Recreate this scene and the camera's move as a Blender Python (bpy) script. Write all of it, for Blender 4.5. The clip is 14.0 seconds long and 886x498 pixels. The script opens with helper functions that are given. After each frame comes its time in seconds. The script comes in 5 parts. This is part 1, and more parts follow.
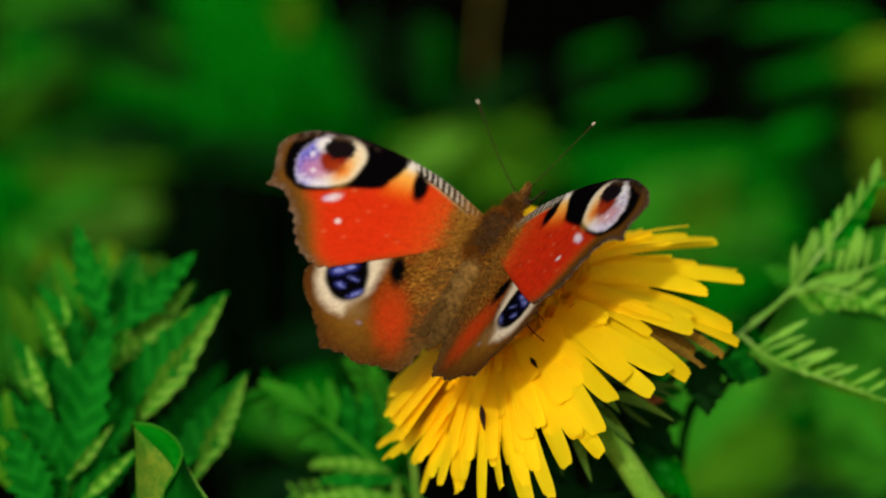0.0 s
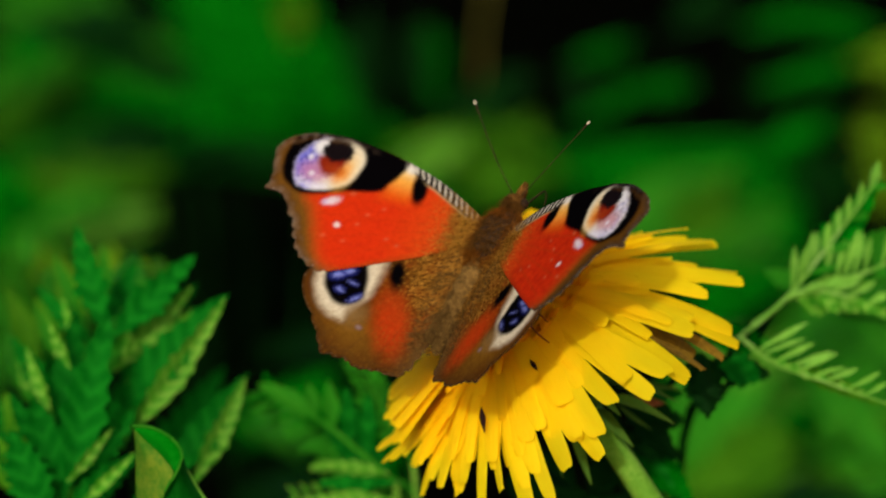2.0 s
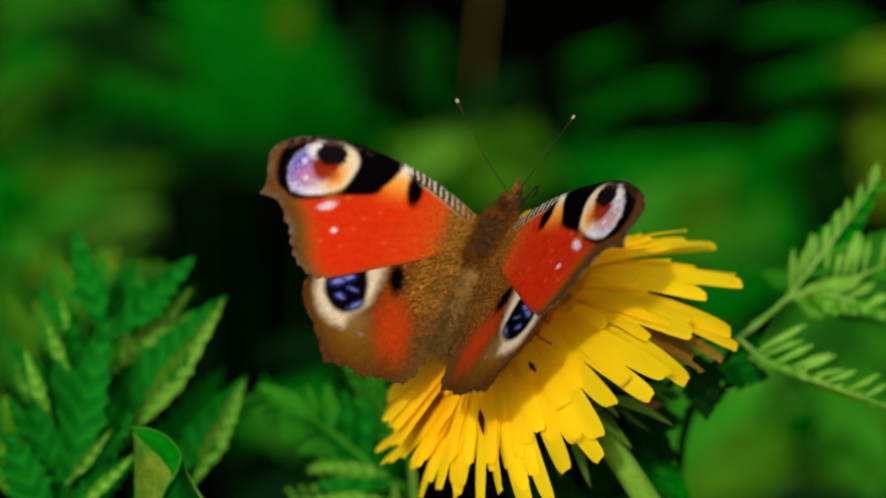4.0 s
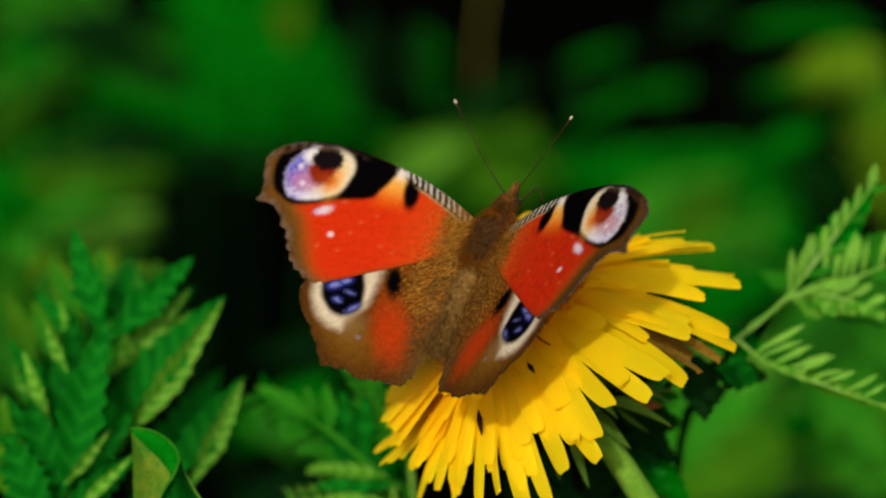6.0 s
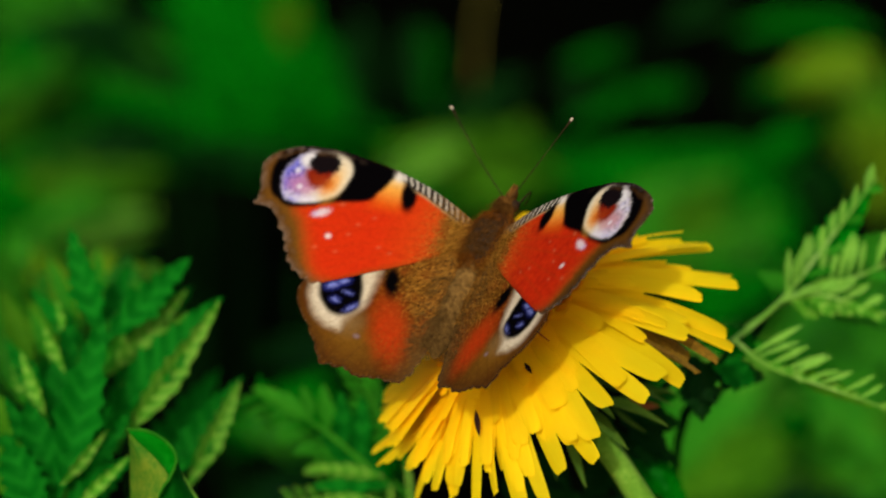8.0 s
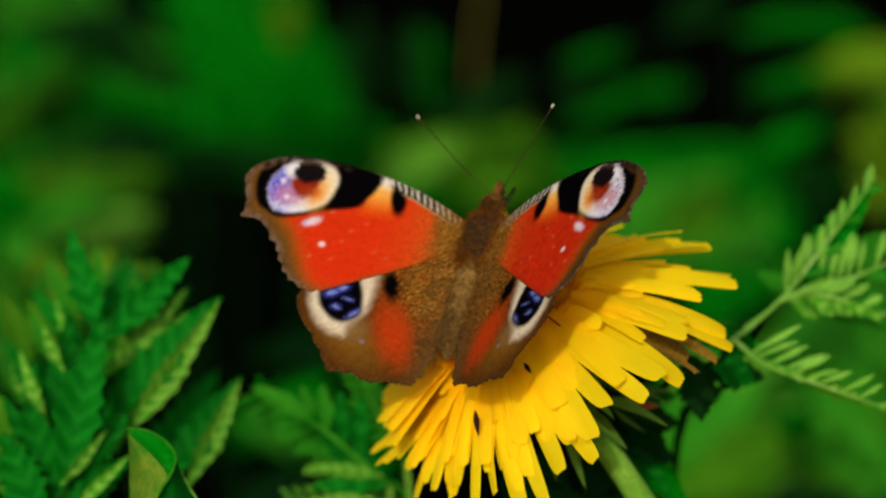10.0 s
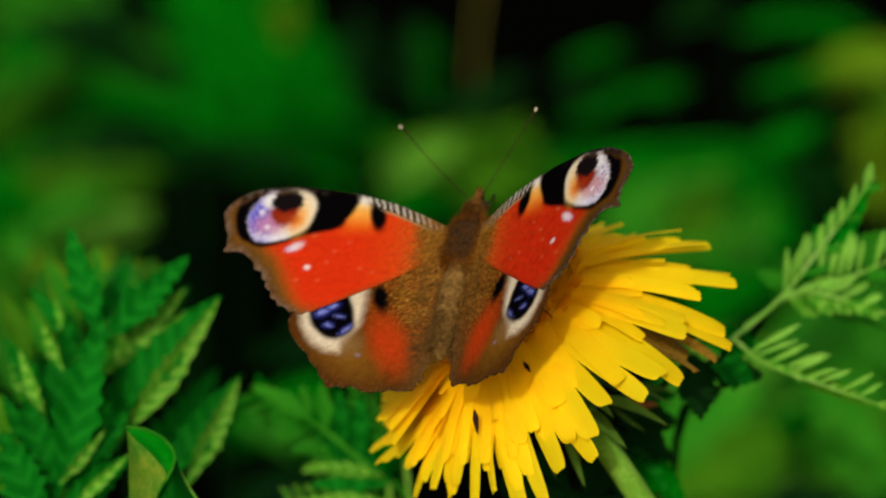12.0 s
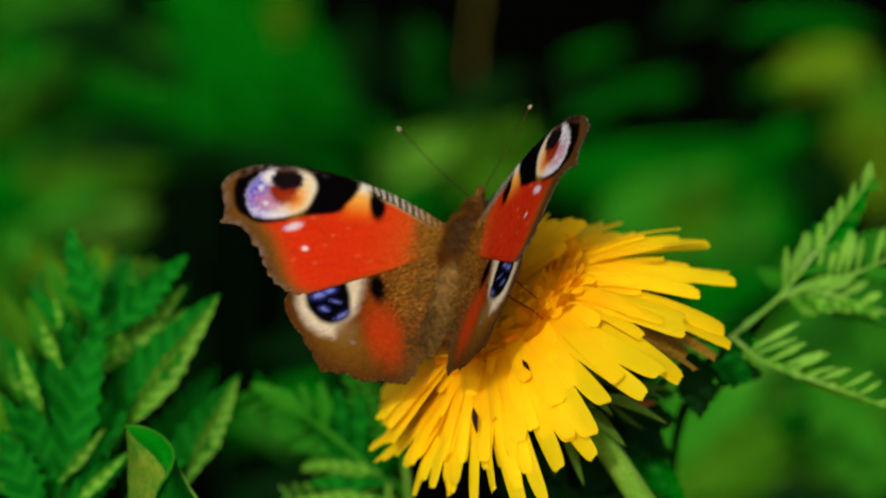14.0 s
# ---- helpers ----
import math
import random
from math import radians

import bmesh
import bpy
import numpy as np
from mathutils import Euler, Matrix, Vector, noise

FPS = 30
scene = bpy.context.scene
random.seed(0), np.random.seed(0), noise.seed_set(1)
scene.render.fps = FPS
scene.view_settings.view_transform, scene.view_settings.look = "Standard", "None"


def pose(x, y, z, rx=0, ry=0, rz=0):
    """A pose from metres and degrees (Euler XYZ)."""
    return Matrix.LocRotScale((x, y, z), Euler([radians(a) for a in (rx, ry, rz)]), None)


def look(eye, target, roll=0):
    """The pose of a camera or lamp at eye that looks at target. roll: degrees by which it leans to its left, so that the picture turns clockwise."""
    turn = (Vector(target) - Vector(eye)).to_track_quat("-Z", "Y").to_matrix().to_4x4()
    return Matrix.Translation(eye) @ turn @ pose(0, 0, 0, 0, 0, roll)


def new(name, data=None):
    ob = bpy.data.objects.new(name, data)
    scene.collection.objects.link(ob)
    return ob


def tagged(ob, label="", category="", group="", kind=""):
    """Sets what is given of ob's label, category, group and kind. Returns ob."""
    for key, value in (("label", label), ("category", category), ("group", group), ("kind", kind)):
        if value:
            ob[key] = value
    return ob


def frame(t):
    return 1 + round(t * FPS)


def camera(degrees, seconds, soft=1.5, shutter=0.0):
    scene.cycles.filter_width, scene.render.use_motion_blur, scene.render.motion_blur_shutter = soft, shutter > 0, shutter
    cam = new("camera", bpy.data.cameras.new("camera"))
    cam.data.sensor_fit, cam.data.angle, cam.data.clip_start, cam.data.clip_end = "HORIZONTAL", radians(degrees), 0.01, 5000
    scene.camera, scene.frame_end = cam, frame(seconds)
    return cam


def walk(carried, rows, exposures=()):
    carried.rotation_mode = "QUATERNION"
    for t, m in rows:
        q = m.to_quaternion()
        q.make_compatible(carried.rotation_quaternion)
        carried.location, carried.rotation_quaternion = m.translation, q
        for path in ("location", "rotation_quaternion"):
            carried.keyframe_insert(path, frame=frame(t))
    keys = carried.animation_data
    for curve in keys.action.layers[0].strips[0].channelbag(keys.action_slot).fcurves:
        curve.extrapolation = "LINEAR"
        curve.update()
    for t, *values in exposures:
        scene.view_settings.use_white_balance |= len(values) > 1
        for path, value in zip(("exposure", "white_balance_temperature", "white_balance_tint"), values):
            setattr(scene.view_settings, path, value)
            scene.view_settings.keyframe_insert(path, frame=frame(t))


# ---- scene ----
VIEW = pose(0, -0.3479, 0.3540, 78, 0, 0)      # a low tripod that looks 12 degrees down on the flower
FOCUS = 0.3557                                 # metres from the lens to the flower
cam = camera(20, 14.0, soft=2.0)
cam.data.dof.use_dof = True
cam.data.dof.focus_distance = 0.338
cam.data.dof.aperture_fstop = 12.5


def turned(t, up, side):
    """One row of the camera: tiny turns up and sideways, in hundredths of a degree."""
    return t, VIEW @ pose(0, 0, 0, up / 100, side / 100, 0)


walk(cam, [
    turned(0, 0.00, 0.00),
    turned(0.5, 1.48, 0.00),
    turned(1, 3.24, 0.00),
    turned(1.5, 4.48, 0.00),
    turned(2, 5.93, 0.00),
    turned(2.5, 7.38, 0.00),
    turned(3, 8.86, -1.48),
    turned(5.5, 10.86, -4.45),
    turned(6, 11.86, -6.41),
    turned(6.5, 12.34, -7.38),
    turned(7, 13.31, -8.60),
    turned(7.5, 13.55, -10.34),
    turned(8, 12.82, -12.56),
    turned(10.5, 11.86, -15.27),
    turned(11, 10.86, -16.75),
    turned(11.5, 10.07, -16.24),
    turned(12, 9.57, -15.72),
    turned(12.5, 8.86, -15.72),
    turned(13, 7.88, -16.22),
    turned(13.5, 6.89, -17.24),
    turned(14, 5.93, -17.78),
], [(0, 0.30), (14, 0.30)])

# ---- light ----
world = bpy.data.worlds.new("sky")
scene.world = world
world.use_nodes = True
wn = world.node_tree
sky = wn.nodes.new("ShaderNodeTexSky")
sky.sky_type, sky.sun_disc = "NISHITA", False
SUN_UP, SUN_TURN = 28.5, 193.0                 # degrees above the horizon; clockwise from north (+y)
sky.dust_density, sky.ozone_density = 3.0, 0.6
sky.sun_elevation, sky.sun_rotation = radians(SUN_UP), radians(SUN_TURN)
wn.links.new(sky.outputs[0], wn.nodes["Background"].inputs[0])
wn.nodes["Background"].inputs[1].default_value = 0.14
lamp = bpy.data.lights.new("sun", "SUN")
lamp.energy, lamp.angle, lamp.color = 2.25, radians(2.0), (1.0, 0.95, 0.82)
sun = new("sun", lamp)
away = Vector((math.sin(radians(SUN_TURN)) * math.cos(radians(SUN_UP)),
               math.cos(radians(SUN_TURN)) * math.cos(radians(SUN_UP)), math.sin(radians(SUN_UP))))
sun.matrix_basis = look(away * 3, (0, 0, 0))


# ---- small tools ----
MM = 0.001


def at(right, up, beyond):
    """A point `beyond` mm behind the flower on the line of sight that passes `right` and `up` mm off its middle."""
    s = 1 + beyond * MM / FOCUS
    return VIEW @ Vector((right * MM * s, up * MM * s, -FOCUS - beyond * MM))


def ground_under(p):
    return Vector((p.x, p.y, 0.0))


def mesh_of(name, bm, material, smooth=True):
    me = bpy.data.meshes.new(name)
    bm.to_mesh(me)
    bm.free()
    for m in (material if isinstance(material, (list, tuple)) else [material]):
        me.materials.append(m)
    if smooth:
        me.shade_smooth()
    return me


def thing(name, place, label, category, group="", kind=""):
    ob = new(name)
    ob.empty_display_size = 0.005
    ob.matrix_basis = place if isinstance(place, Matrix) else Matrix.Translation(place)
    return tagged(ob, label, category, group, kind)


def total(ob):
    return ob.matrix_basis if ob.parent is None else total(ob.parent) @ ob.matrix_basis


def piece(name, me, parent, m=None, label=""):
    """Links a mesh as one part under a thing; m is its place in the world, or none for the thing's own space."""
    ob = new(name, me)
    ob.parent = parent
    if m is not None:
        ob.matrix_basis = total(parent).inverted() @ m
    return tagged(ob, label)


def part(name, bm, material, parent, label="", m=None):
    return piece(name, mesh_of(name, bm, material), parent, m, label)


def curve_points(points, n):
    """n+1 points on a smooth line through the given ones."""
    ps = [Vector(p) for p in points]
    ps = [ps[0] * 2 - ps[1]] + ps + [ps[-1] * 2 - ps[-2]]
    out = []
    for i in range(n + 1):
        f = i / n * (len(ps) - 3)
        k = min(int(f), len(ps) - 4)
        t = f - k
        a, b, c, d = ps[k:k + 4]
        out.append(0.5 * (2 * b + (c - a) * t + (2 * a - 5 * b + 4 * c - d) * t * t + (3 * b - a - 3 * c + d) * t ** 3))
    return out


def tube(bm, points, radii, sides=8):
    """A tapering rod along a line of points, closed at both ends."""
    rings, n = [], len(points)
    ref = Vector((0.31, 0.17, 0.93))
    for i, p in enumerate(points):
        d = (points[min(i + 1, n - 1)] - points[max(i - 1, 0)]).normalized()
        a = d.cross(ref).normalized()
        b = d.cross(a)
        r = radii[i] if isinstance(radii, (list, tuple)) else radii
        rings.append([bm.verts.new(p + (a * math.cos(k * 2 * math.pi / sides) + b * math.sin(k * 2 * math.pi / sides)) * r)
                      for k in range(sides)])
    for q, w in zip(rings, rings[1:]):
        for k in range(sides):
            bm.faces.new((q[k], q[(k + 1) % sides], w[(k + 1) % sides], w[k]))
    bm.faces.new(rings[0][::-1])
    bm.faces.new(rings[-1])
    return bm


def frame_of(base, tip, facing, roll=0.0):
    """The pose of a blade: y from base to tip, z towards `facing` as far as it can."""
    y = (tip - base).normalized()
    x = y.cross(facing).normalized()
    z = x.cross(y)
    return Matrix.Translation(base) @ Matrix((x, y, z)).transposed().to_4x4() @ pose(0, 0, 0, 0, roll, 0)


TO_LENS = (VIEW.to_3x3() @ Vector((0, 0, 1))).normalized()
PIC_UP = (VIEW.to_3x3() @ Vector((0, 1, 0))).normalized()
PIC_RIGHT = Vector((1, 0, 0))


# ---- materials ----
def nodes_of(name):
    m = bpy.data.materials.new(name)
    m.use_nodes = True
    n = m.node_tree.nodes
    return m, n, m.node_tree.links, n["Principled BSDF"]


def noise_node(n, l, scale, detail=4.0, rough=0.6):
    co = n.new("ShaderNodeTexCoord")
    t = n.new("ShaderNodeTexNoise")
    t.inputs["Scale"].default_value, t.inputs["Detail"].default_value, t.inputs["Roughness"].default_value = scale, detail, rough
    l.new(co.outputs["Object"], t.inputs["Vector"])
    return t


def ramp_node(n, l, source, stops):
    r = n.new("ShaderNodeValToRGB")
    e = r.color_ramp.elements
    while len(e) < len(stops):
        e.new(0.5)
    for k, (p, c) in enumerate(stops):
        e[k].position, e[k].color = p, (*c, 1)
    l.new(source, r.inputs[0])
    return r


def bump_node(n, l, source, strength, distance, bsdf):
    b = n.new("ShaderNodeBump")
    b.inputs["Strength"].default_value, b.inputs["Distance"].default_value = strength, distance
    l.new(source, b.inputs["Height"])
    l.new(b.outputs[0], bsdf.inputs["Normal"])
    return b


def tinted(n, l, colour, amount):
    """Varies a colour's lightness from object to object."""
    info = n.new("ShaderNodeObjectInfo")
    mr = n.new("ShaderNodeMapRange")
    mr.inputs["To Min"].default_value, mr.inputs["To Max"].default_value = 1 - amount, 1 + amount
    l.new(info.outputs["Random"], mr.inputs["Value"])
    hsv = n.new("ShaderNodeHueSaturation")
    l.new(mr.outputs[0], hsv.inputs["Value"])
    l.new(colour, hsv.inputs["Color"])
    return hsv.outputs[0]


def leafy(name, dark, mid, light, through_colour, share=0.35, rough=0.55, vary=0.25, spec=0.02, ribbed=False, foot=None, veins=0.0):
    """A leaf: mottled green with fine relief, some light shining through."""
    m, n, l, b = nodes_of(name)
    big, fine = noise_node(n, l, 90, 3), noise_node(n, l, 1400, 4)
    mix = n.new("ShaderNodeMath")
    mix.operation = "MULTIPLY_ADD"
    mix.inputs[1].default_value, mix.inputs[2].default_value = 0.35, 0.0
    l.new(fine.outputs[0], mix.inputs[0])
    add = n.new("ShaderNodeMath")
    l.new(mix.outputs[0], add.inputs[0])
    sc = n.new("ShaderNodeMath")
    sc.operation = "MULTIPLY"
    sc.inputs[1].default_value = 0.65
    l.new(big.outputs[0], sc.inputs[0])
    l.new(sc.outputs[0], add.inputs[1])
    r = ramp_node(n, l, add.outputs[0], [(0.32, dark), (0.5, mid), (0.68, light)])
    shade = r.outputs[0]
    if foot:                                     # deeper colour towards the foot of the blade
        co_ = n.new("ShaderNodeTexCoord")
        sep = n.new("ShaderNodeSeparateXYZ")
        l.new(co_.outputs["Object"], sep.inputs[0])
        grade = n.new("ShaderNodeMapRange")
        grade.interpolation_type = "SMOOTHSTEP"
        grade.inputs["From Min"].default_value, grade.inputs["From Max"].default_value = 0.006, 0.020
        l.new(sep.outputs[1], grade.inputs["Value"])
        mx = n.new("ShaderNodeMix")
        mx.data_type = "RGBA"
        mx.inputs[6].default_value = (*foot, 1)
        l.new(grade.outputs[0], mx.inputs[0])
        l.new(shade, mx.inputs[7])
        shade = mx.outputs[2]
    if veins:                                    # side veins run slantwise from the midrib, `veins` metres apart
        co_ = n.new("ShaderNodeTexCoord")
        sep = n.new("ShaderNodeSeparateXYZ")
        l.new(co_.outputs["Object"], sep.inputs[0])
        away_ = n.new("ShaderNodeMath")
        away_.operation = "ABSOLUTE"
        l.new(sep.outputs[0], away_.inputs[0])
        slant = n.new("ShaderNodeMath")
        slant.operation = "MULTIPLY_ADD"
        slant.inputs[1].default_value = -1.1
        l.new(away_.outputs[0], slant.inputs[0])
        l.new(sep.outputs[1], slant.inputs[2])
        turn_ = n.new("ShaderNodeMath")
        turn_.operation = "MULTIPLY_ADD"
        turn_.inputs[1].default_value = 2 * math.pi / veins
        l.new(slant.outputs[0], turn_.inputs[0])
        l.new(big.outputs[0], turn_.inputs[2])
        wave_ = n.new("ShaderNodeMath")
        wave_.operation = "SINE"
        l.new(turn_.outputs[0], wave_.inputs[0])
        rib = n.new("ShaderNodeMapRange")
        rib.inputs["From Min"].default_value, rib.inputs["From Max"].default_value = -0.2, 1.0
        rib.inputs["To Max"].default_value = 0.75
        l.new(wave_.outputs[0], rib.inputs["Value"])
        mx = n.new("ShaderNodeMix")
        mx.data_type = "RGBA"
        mx.inputs[7].default_value = (*light, 1)
        l.new(rib.outputs[0], mx.inputs[0])
        l.new(shade, mx.inputs[6])
        shade = mx.outputs[2]
    col = tinted(n, l, shade, vary)
    l.new(col, b.inputs["Base Color"])
    b.inputs["Roughness"].default_value = rough
    b.inputs["Specular IOR Level"].default_value = spec
    if ribbed:
        co = n.new("ShaderNodeTexCoord")
        mp = n.new("ShaderNodeMapping")
        mp.inputs["Scale"].default_value = (2600, 60, 400)
        l.new(co.outputs["Object"], mp.inputs[0])
        l.new(mp.outputs[0], fine.inputs["Vector"])
        fine.inputs["Scale"].default_value = 1.0
    bump_node(n, l, fine.outputs[0], 0.5, 0.0003, b)
    tr = n.new("ShaderNodeBsdfTranslucent")
    tr.inputs[0].default_value = (*through_colour, 1)
    ms = n.new("ShaderNodeMixShader")
    ms.inputs[0].default_value = share
    l.new(b.outputs[0], ms.inputs[1])
    l.new(tr.outputs[0], ms.inputs[2])
    l.new(ms.outputs[0], n["Material Output"].inputs[0])
    return m


DEEP = leafy("leaf_deep", (0.0003, 0.064, 0.001), (0.0006, 0.110, 0.002), (0.004, 0.168, 0.005), (0.001, 0.20, 0.002), 0.25, spec=0.0)
HERB = leafy("leaf_herb", (0.0006, 0.050, 0.002), (0.0015, 0.088, 0.004), (0.006, 0.145, 0.008), (0.001, 0.15, 0.003), 0.25, spec=0.01, veins=0.0035)
FRESH = leafy("leaf_fresh", (0.006, 0.10, 0.003), (0.020, 0.16, 0.006), (0.05, 0.235, 0.012), (0.035, 0.23, 0.005), 0.3)
OLIVE = leafy("leaf_olive", (0.018, 0.10, 0.002), (0.040, 0.15, 0.004), (0.075, 0.205, 0.008), (0.055, 0.19, 0.004), 0.3)
YELLOWISH = leafy("leaf_yellowish", (0.05, 0.13, 0.003), (0.095, 0.20, 0.005), (0.16, 0.27, 0.010), (0.11, 0.22, 0.005), 0.3)
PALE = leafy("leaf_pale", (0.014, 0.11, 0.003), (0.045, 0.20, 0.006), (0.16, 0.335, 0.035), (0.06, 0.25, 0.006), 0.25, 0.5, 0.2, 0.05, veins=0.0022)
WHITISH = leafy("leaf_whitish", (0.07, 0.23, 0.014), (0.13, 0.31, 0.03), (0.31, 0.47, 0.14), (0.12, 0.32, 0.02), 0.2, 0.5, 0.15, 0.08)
# Leaf green for shaded places, the shade put into the colour.
SHADED = leafy("leaf_shaded", (0.001, 0.012, 0.001), (0.002, 0.021, 0.002), (0.004, 0.036, 0.003), (0.004, 0.05, 0.002), 0.15)
MOTTLED = leafy("leaf_mottled", (0.005, 0.060, 0.003), (0.030, 0.13, 0.006), (0.17, 0.22, 0.015), (0.05, 0.18, 0.008), 0.3, 0.5, 0.1, 0.06)
STEM = leafy("stem_green", (0.05, 0.15, 0.008), (0.10, 0.24, 0.02), (0.21, 0.36, 0.05), (0.12, 0.22, 0.02), 0.15, vary=0.1)
BROWN_STEM = leafy("stem_brown", (0.04, 0.036, 0.006), (0.08, 0.072, 0.010), (0.14, 0.115, 0.02), (0.05, 0.03, 0.01), 0.05)
RUSTY = leafy("bract_rusty", (0.10, 0.03, 0.01), (0.20, 0.06, 0.02), (0.30, 0.12, 0.04), (0.2, 0.08, 0.02), 0.15)
BRACT = leafy("bract", (0.03, 0.09, 0.01), (0.06, 0.13, 0.015), (0.16, 0.10, 0.03), (0.06, 0.12, 0.02), 0.15)
WITHERED = leafy("petal_withered", (0.07, 0.035, 0.006), (0.22, 0.13, 0.012), (0.50, 0.31, 0.02), (0.2, 0.12, 0.01), 0.2)
GAP_DARK = leafy("gap_dark", (0.010, 0.004, 0.003), (0.022, 0.008, 0.005), (0.05, 0.02, 0.01), (0.02, 0.01, 0.005), 0.05)
PETAL = leafy("petal_yellow", (0.88, 0.56, 0.003), (0.94, 0.72, 0.006), (0.97, 0.77, 0.012), (0.97, 0.68, 0.003), 0.6, 0.6, 0.09, 0.05, True, (0.93, 0.52, 0.002))
GOLDEN = leafy("petal_golden", (0.90, 0.57, 0.002), (0.93, 0.66, 0.003), (0.95, 0.72, 0.006), (0.95, 0.62, 0.002), 0.55, 0.6, 0.06, 0.05, True, (0.91, 0.49, 0.002))
YOUNG = leafy("floret_golden", (0.88, 0.45, 0.002), (0.92, 0.53, 0.003), (0.95, 0.62, 0.005), (0.94, 0.48, 0.002), 0.45, 0.6, 0.05, 0.05)


def soil_material():
    m, n, l, b = nodes_of("shade_black_soil")
    a, c = noise_node(n, l, 9, 6), noise_node(n, l, 160, 6)
    # Far darker than soil: the thicket's deep shade is put into the colour.
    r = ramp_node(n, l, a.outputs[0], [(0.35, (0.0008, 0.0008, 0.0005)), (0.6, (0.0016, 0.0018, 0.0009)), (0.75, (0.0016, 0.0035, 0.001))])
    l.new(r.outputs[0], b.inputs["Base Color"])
    b.inputs["Roughness"].default_value = 0.95
    b.inputs["Specular IOR Level"].default_value = 0.0
    bump_node(n, l, c.outputs[0], 1.0, 0.01, b)
    return m


SOIL = soil_material()


def wing_material():
    """Scales: the colours lie in the wing's own colour layer; fine dust and gloss come from noise."""
    m, n, l, b = nodes_of("wing_scales")
    at_ = n.new("ShaderNodeAttribute")
    at_.attribute_name = "scales"
    fine = noise_node(n, l, 1500, 4, 0.75)
    mr = n.new("ShaderNodeMapRange")
    mr.inputs["From Min"].default_value, mr.inputs["From Max"].default_value = 0.3, 0.7
    mr.inputs["To Min"].default_value, mr.inputs["To Max"].default_value = 0.86, 1.14
    l.new(fine.outputs[0], mr.inputs["Value"])
    hsv = n.new("ShaderNodeHueSaturation")
    l.new(at_.outputs["Color"], hsv.inputs["Color"])
    l.new(mr.outputs[0], hsv.inputs["Value"])
    l.new(hsv.outputs[0], b.inputs["Base Color"])
    b.inputs["Roughness"].default_value = 0.8
    b.inputs["Specular IOR Level"].default_value = 0.0
    bump_node(n, l, fine.outputs[0], 0.35, 0.0001, b)
    return m


def furry(name, a, c, scale=1500):
    m, n, l, b = nodes_of(name)
    t = noise_node(n, l, scale, 4)
    r = ramp_node(n, l, t.outputs[0], [(0.3, a), (0.7, c)])
    l.new(tinted(n, l, r.outputs[0], 0.2), b.inputs["Base Color"])
    b.inputs["Roughness"].default_value = 0.8
    b.inputs["Specular IOR Level"].default_value = 0.02
    bump_node(n, l, t.outputs[0], 0.6, 0.0003, b)
    return m


WING = wing_material()
FUR = furry("brown_fur", (0.065, 0.018, 0.002), (0.25, 0.083, 0.008))
GOLD_FUR = furry("golden_fur", (0.16, 0.058, 0.005), (0.44, 0.21, 0.03))
OLIVE_FUR = furry("olive_fur", (0.035, 0.014, 0.003), (0.13, 0.056, 0.010))
GREY_FUR = furry("grey_brown_fur", (0.055, 0.028, 0.006), (0.20, 0.108, 0.028))
DARK = furry("dark_horn", (0.012, 0.008, 0.005), (0.04, 0.02, 0.01))
CLUB = furry("pale_club", (0.25, 0.2, 0.13), (0.55, 0.48, 0.36))

# ---- ground ----
bm = bmesh.new()
R = [0.0] + [0.02 * 1.2 ** k for k in range(68)]
rows = []
for k, r in enumerate(R[1:]):
    ring = []
    for j in range(64):
        a = j * 2 * math.pi / 64
        h = 0.012 * noise.noise(Vector((r * math.cos(a) * 9, 0.5 + r * math.sin(a) * 9, 0))) * min(1, r * 6) if r < 4 else 0
        ring.append(bm.verts.new((r * math.cos(a), 0.5 + r * math.sin(a), h - 0.004)))
    rows.append(ring)
c0 = bm.verts.new((0, 0.5, -0.004))
for j in range(64):
    bm.faces.new((c0, rows[0][j], rows[0][(j + 1) % 64]))
for q, w in zip(rows, rows[1:]):
    for j in range(64):
        bm.faces.new((q[j], w[j], w[(j + 1) % 64], q[(j + 1) % 64]))
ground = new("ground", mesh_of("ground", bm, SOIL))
tagged(ground, "soil coloured near black for the shade of meadow plants", "ground", kind="structure")


# ---- leaves and fronds ----
def blade_mesh(name, length, width, material, teeth=0, depth=0.25, fold=0.25, curl=0.15, n=14, widest=0.4, wave=0.0, seed=0):
    """A leaf blade along +y in metres: toothed edge, folded along its midrib, curled towards its tip."""
    rnd = random.Random(seed)
    bm = bmesh.new()
    n = max(n, teeth * 3)
    rows_ = []
    for i in range(n + 1):
        t = i / n
        w = (t / widest) ** 0.75 if t < widest else (max(0.0, 1 - t) / (1 - widest)) ** 0.72
        w = max(w, 0.02)
        if teeth:
            saw = (t * teeth) % 1.0
            w *= 1 - depth * saw + depth * 0.2 * rnd.uniform(-1, 1)
        half = width / 2 * w
        zc = -curl * length * t * t
        row = []
        for s in (-1, -0.55, 0, 0.55, 1):
            ws = wave * width * math.sin(t * 9 + s * 2 + seed) + (0.05 * width * math.cos((t * teeth - abs(s) * 0.5) * 2 * math.pi) if teeth else 0)
            y = length * t + (abs(s) * half * 0.35 if teeth else 0)
            rib = 0.03 * width if s == 0 else 0
            row.append(bm.verts.new((s * half, y, zc + abs(s) * half * fold - rib + ws * abs(s))))
        rows_.append(row)
    for a, b in zip(rows_, rows_[1:]):
        for k in range(4):
            bm.faces.new((a[k], a[k + 1], b[k + 1], b[k]))
    return mesh_of(name, bm, material)


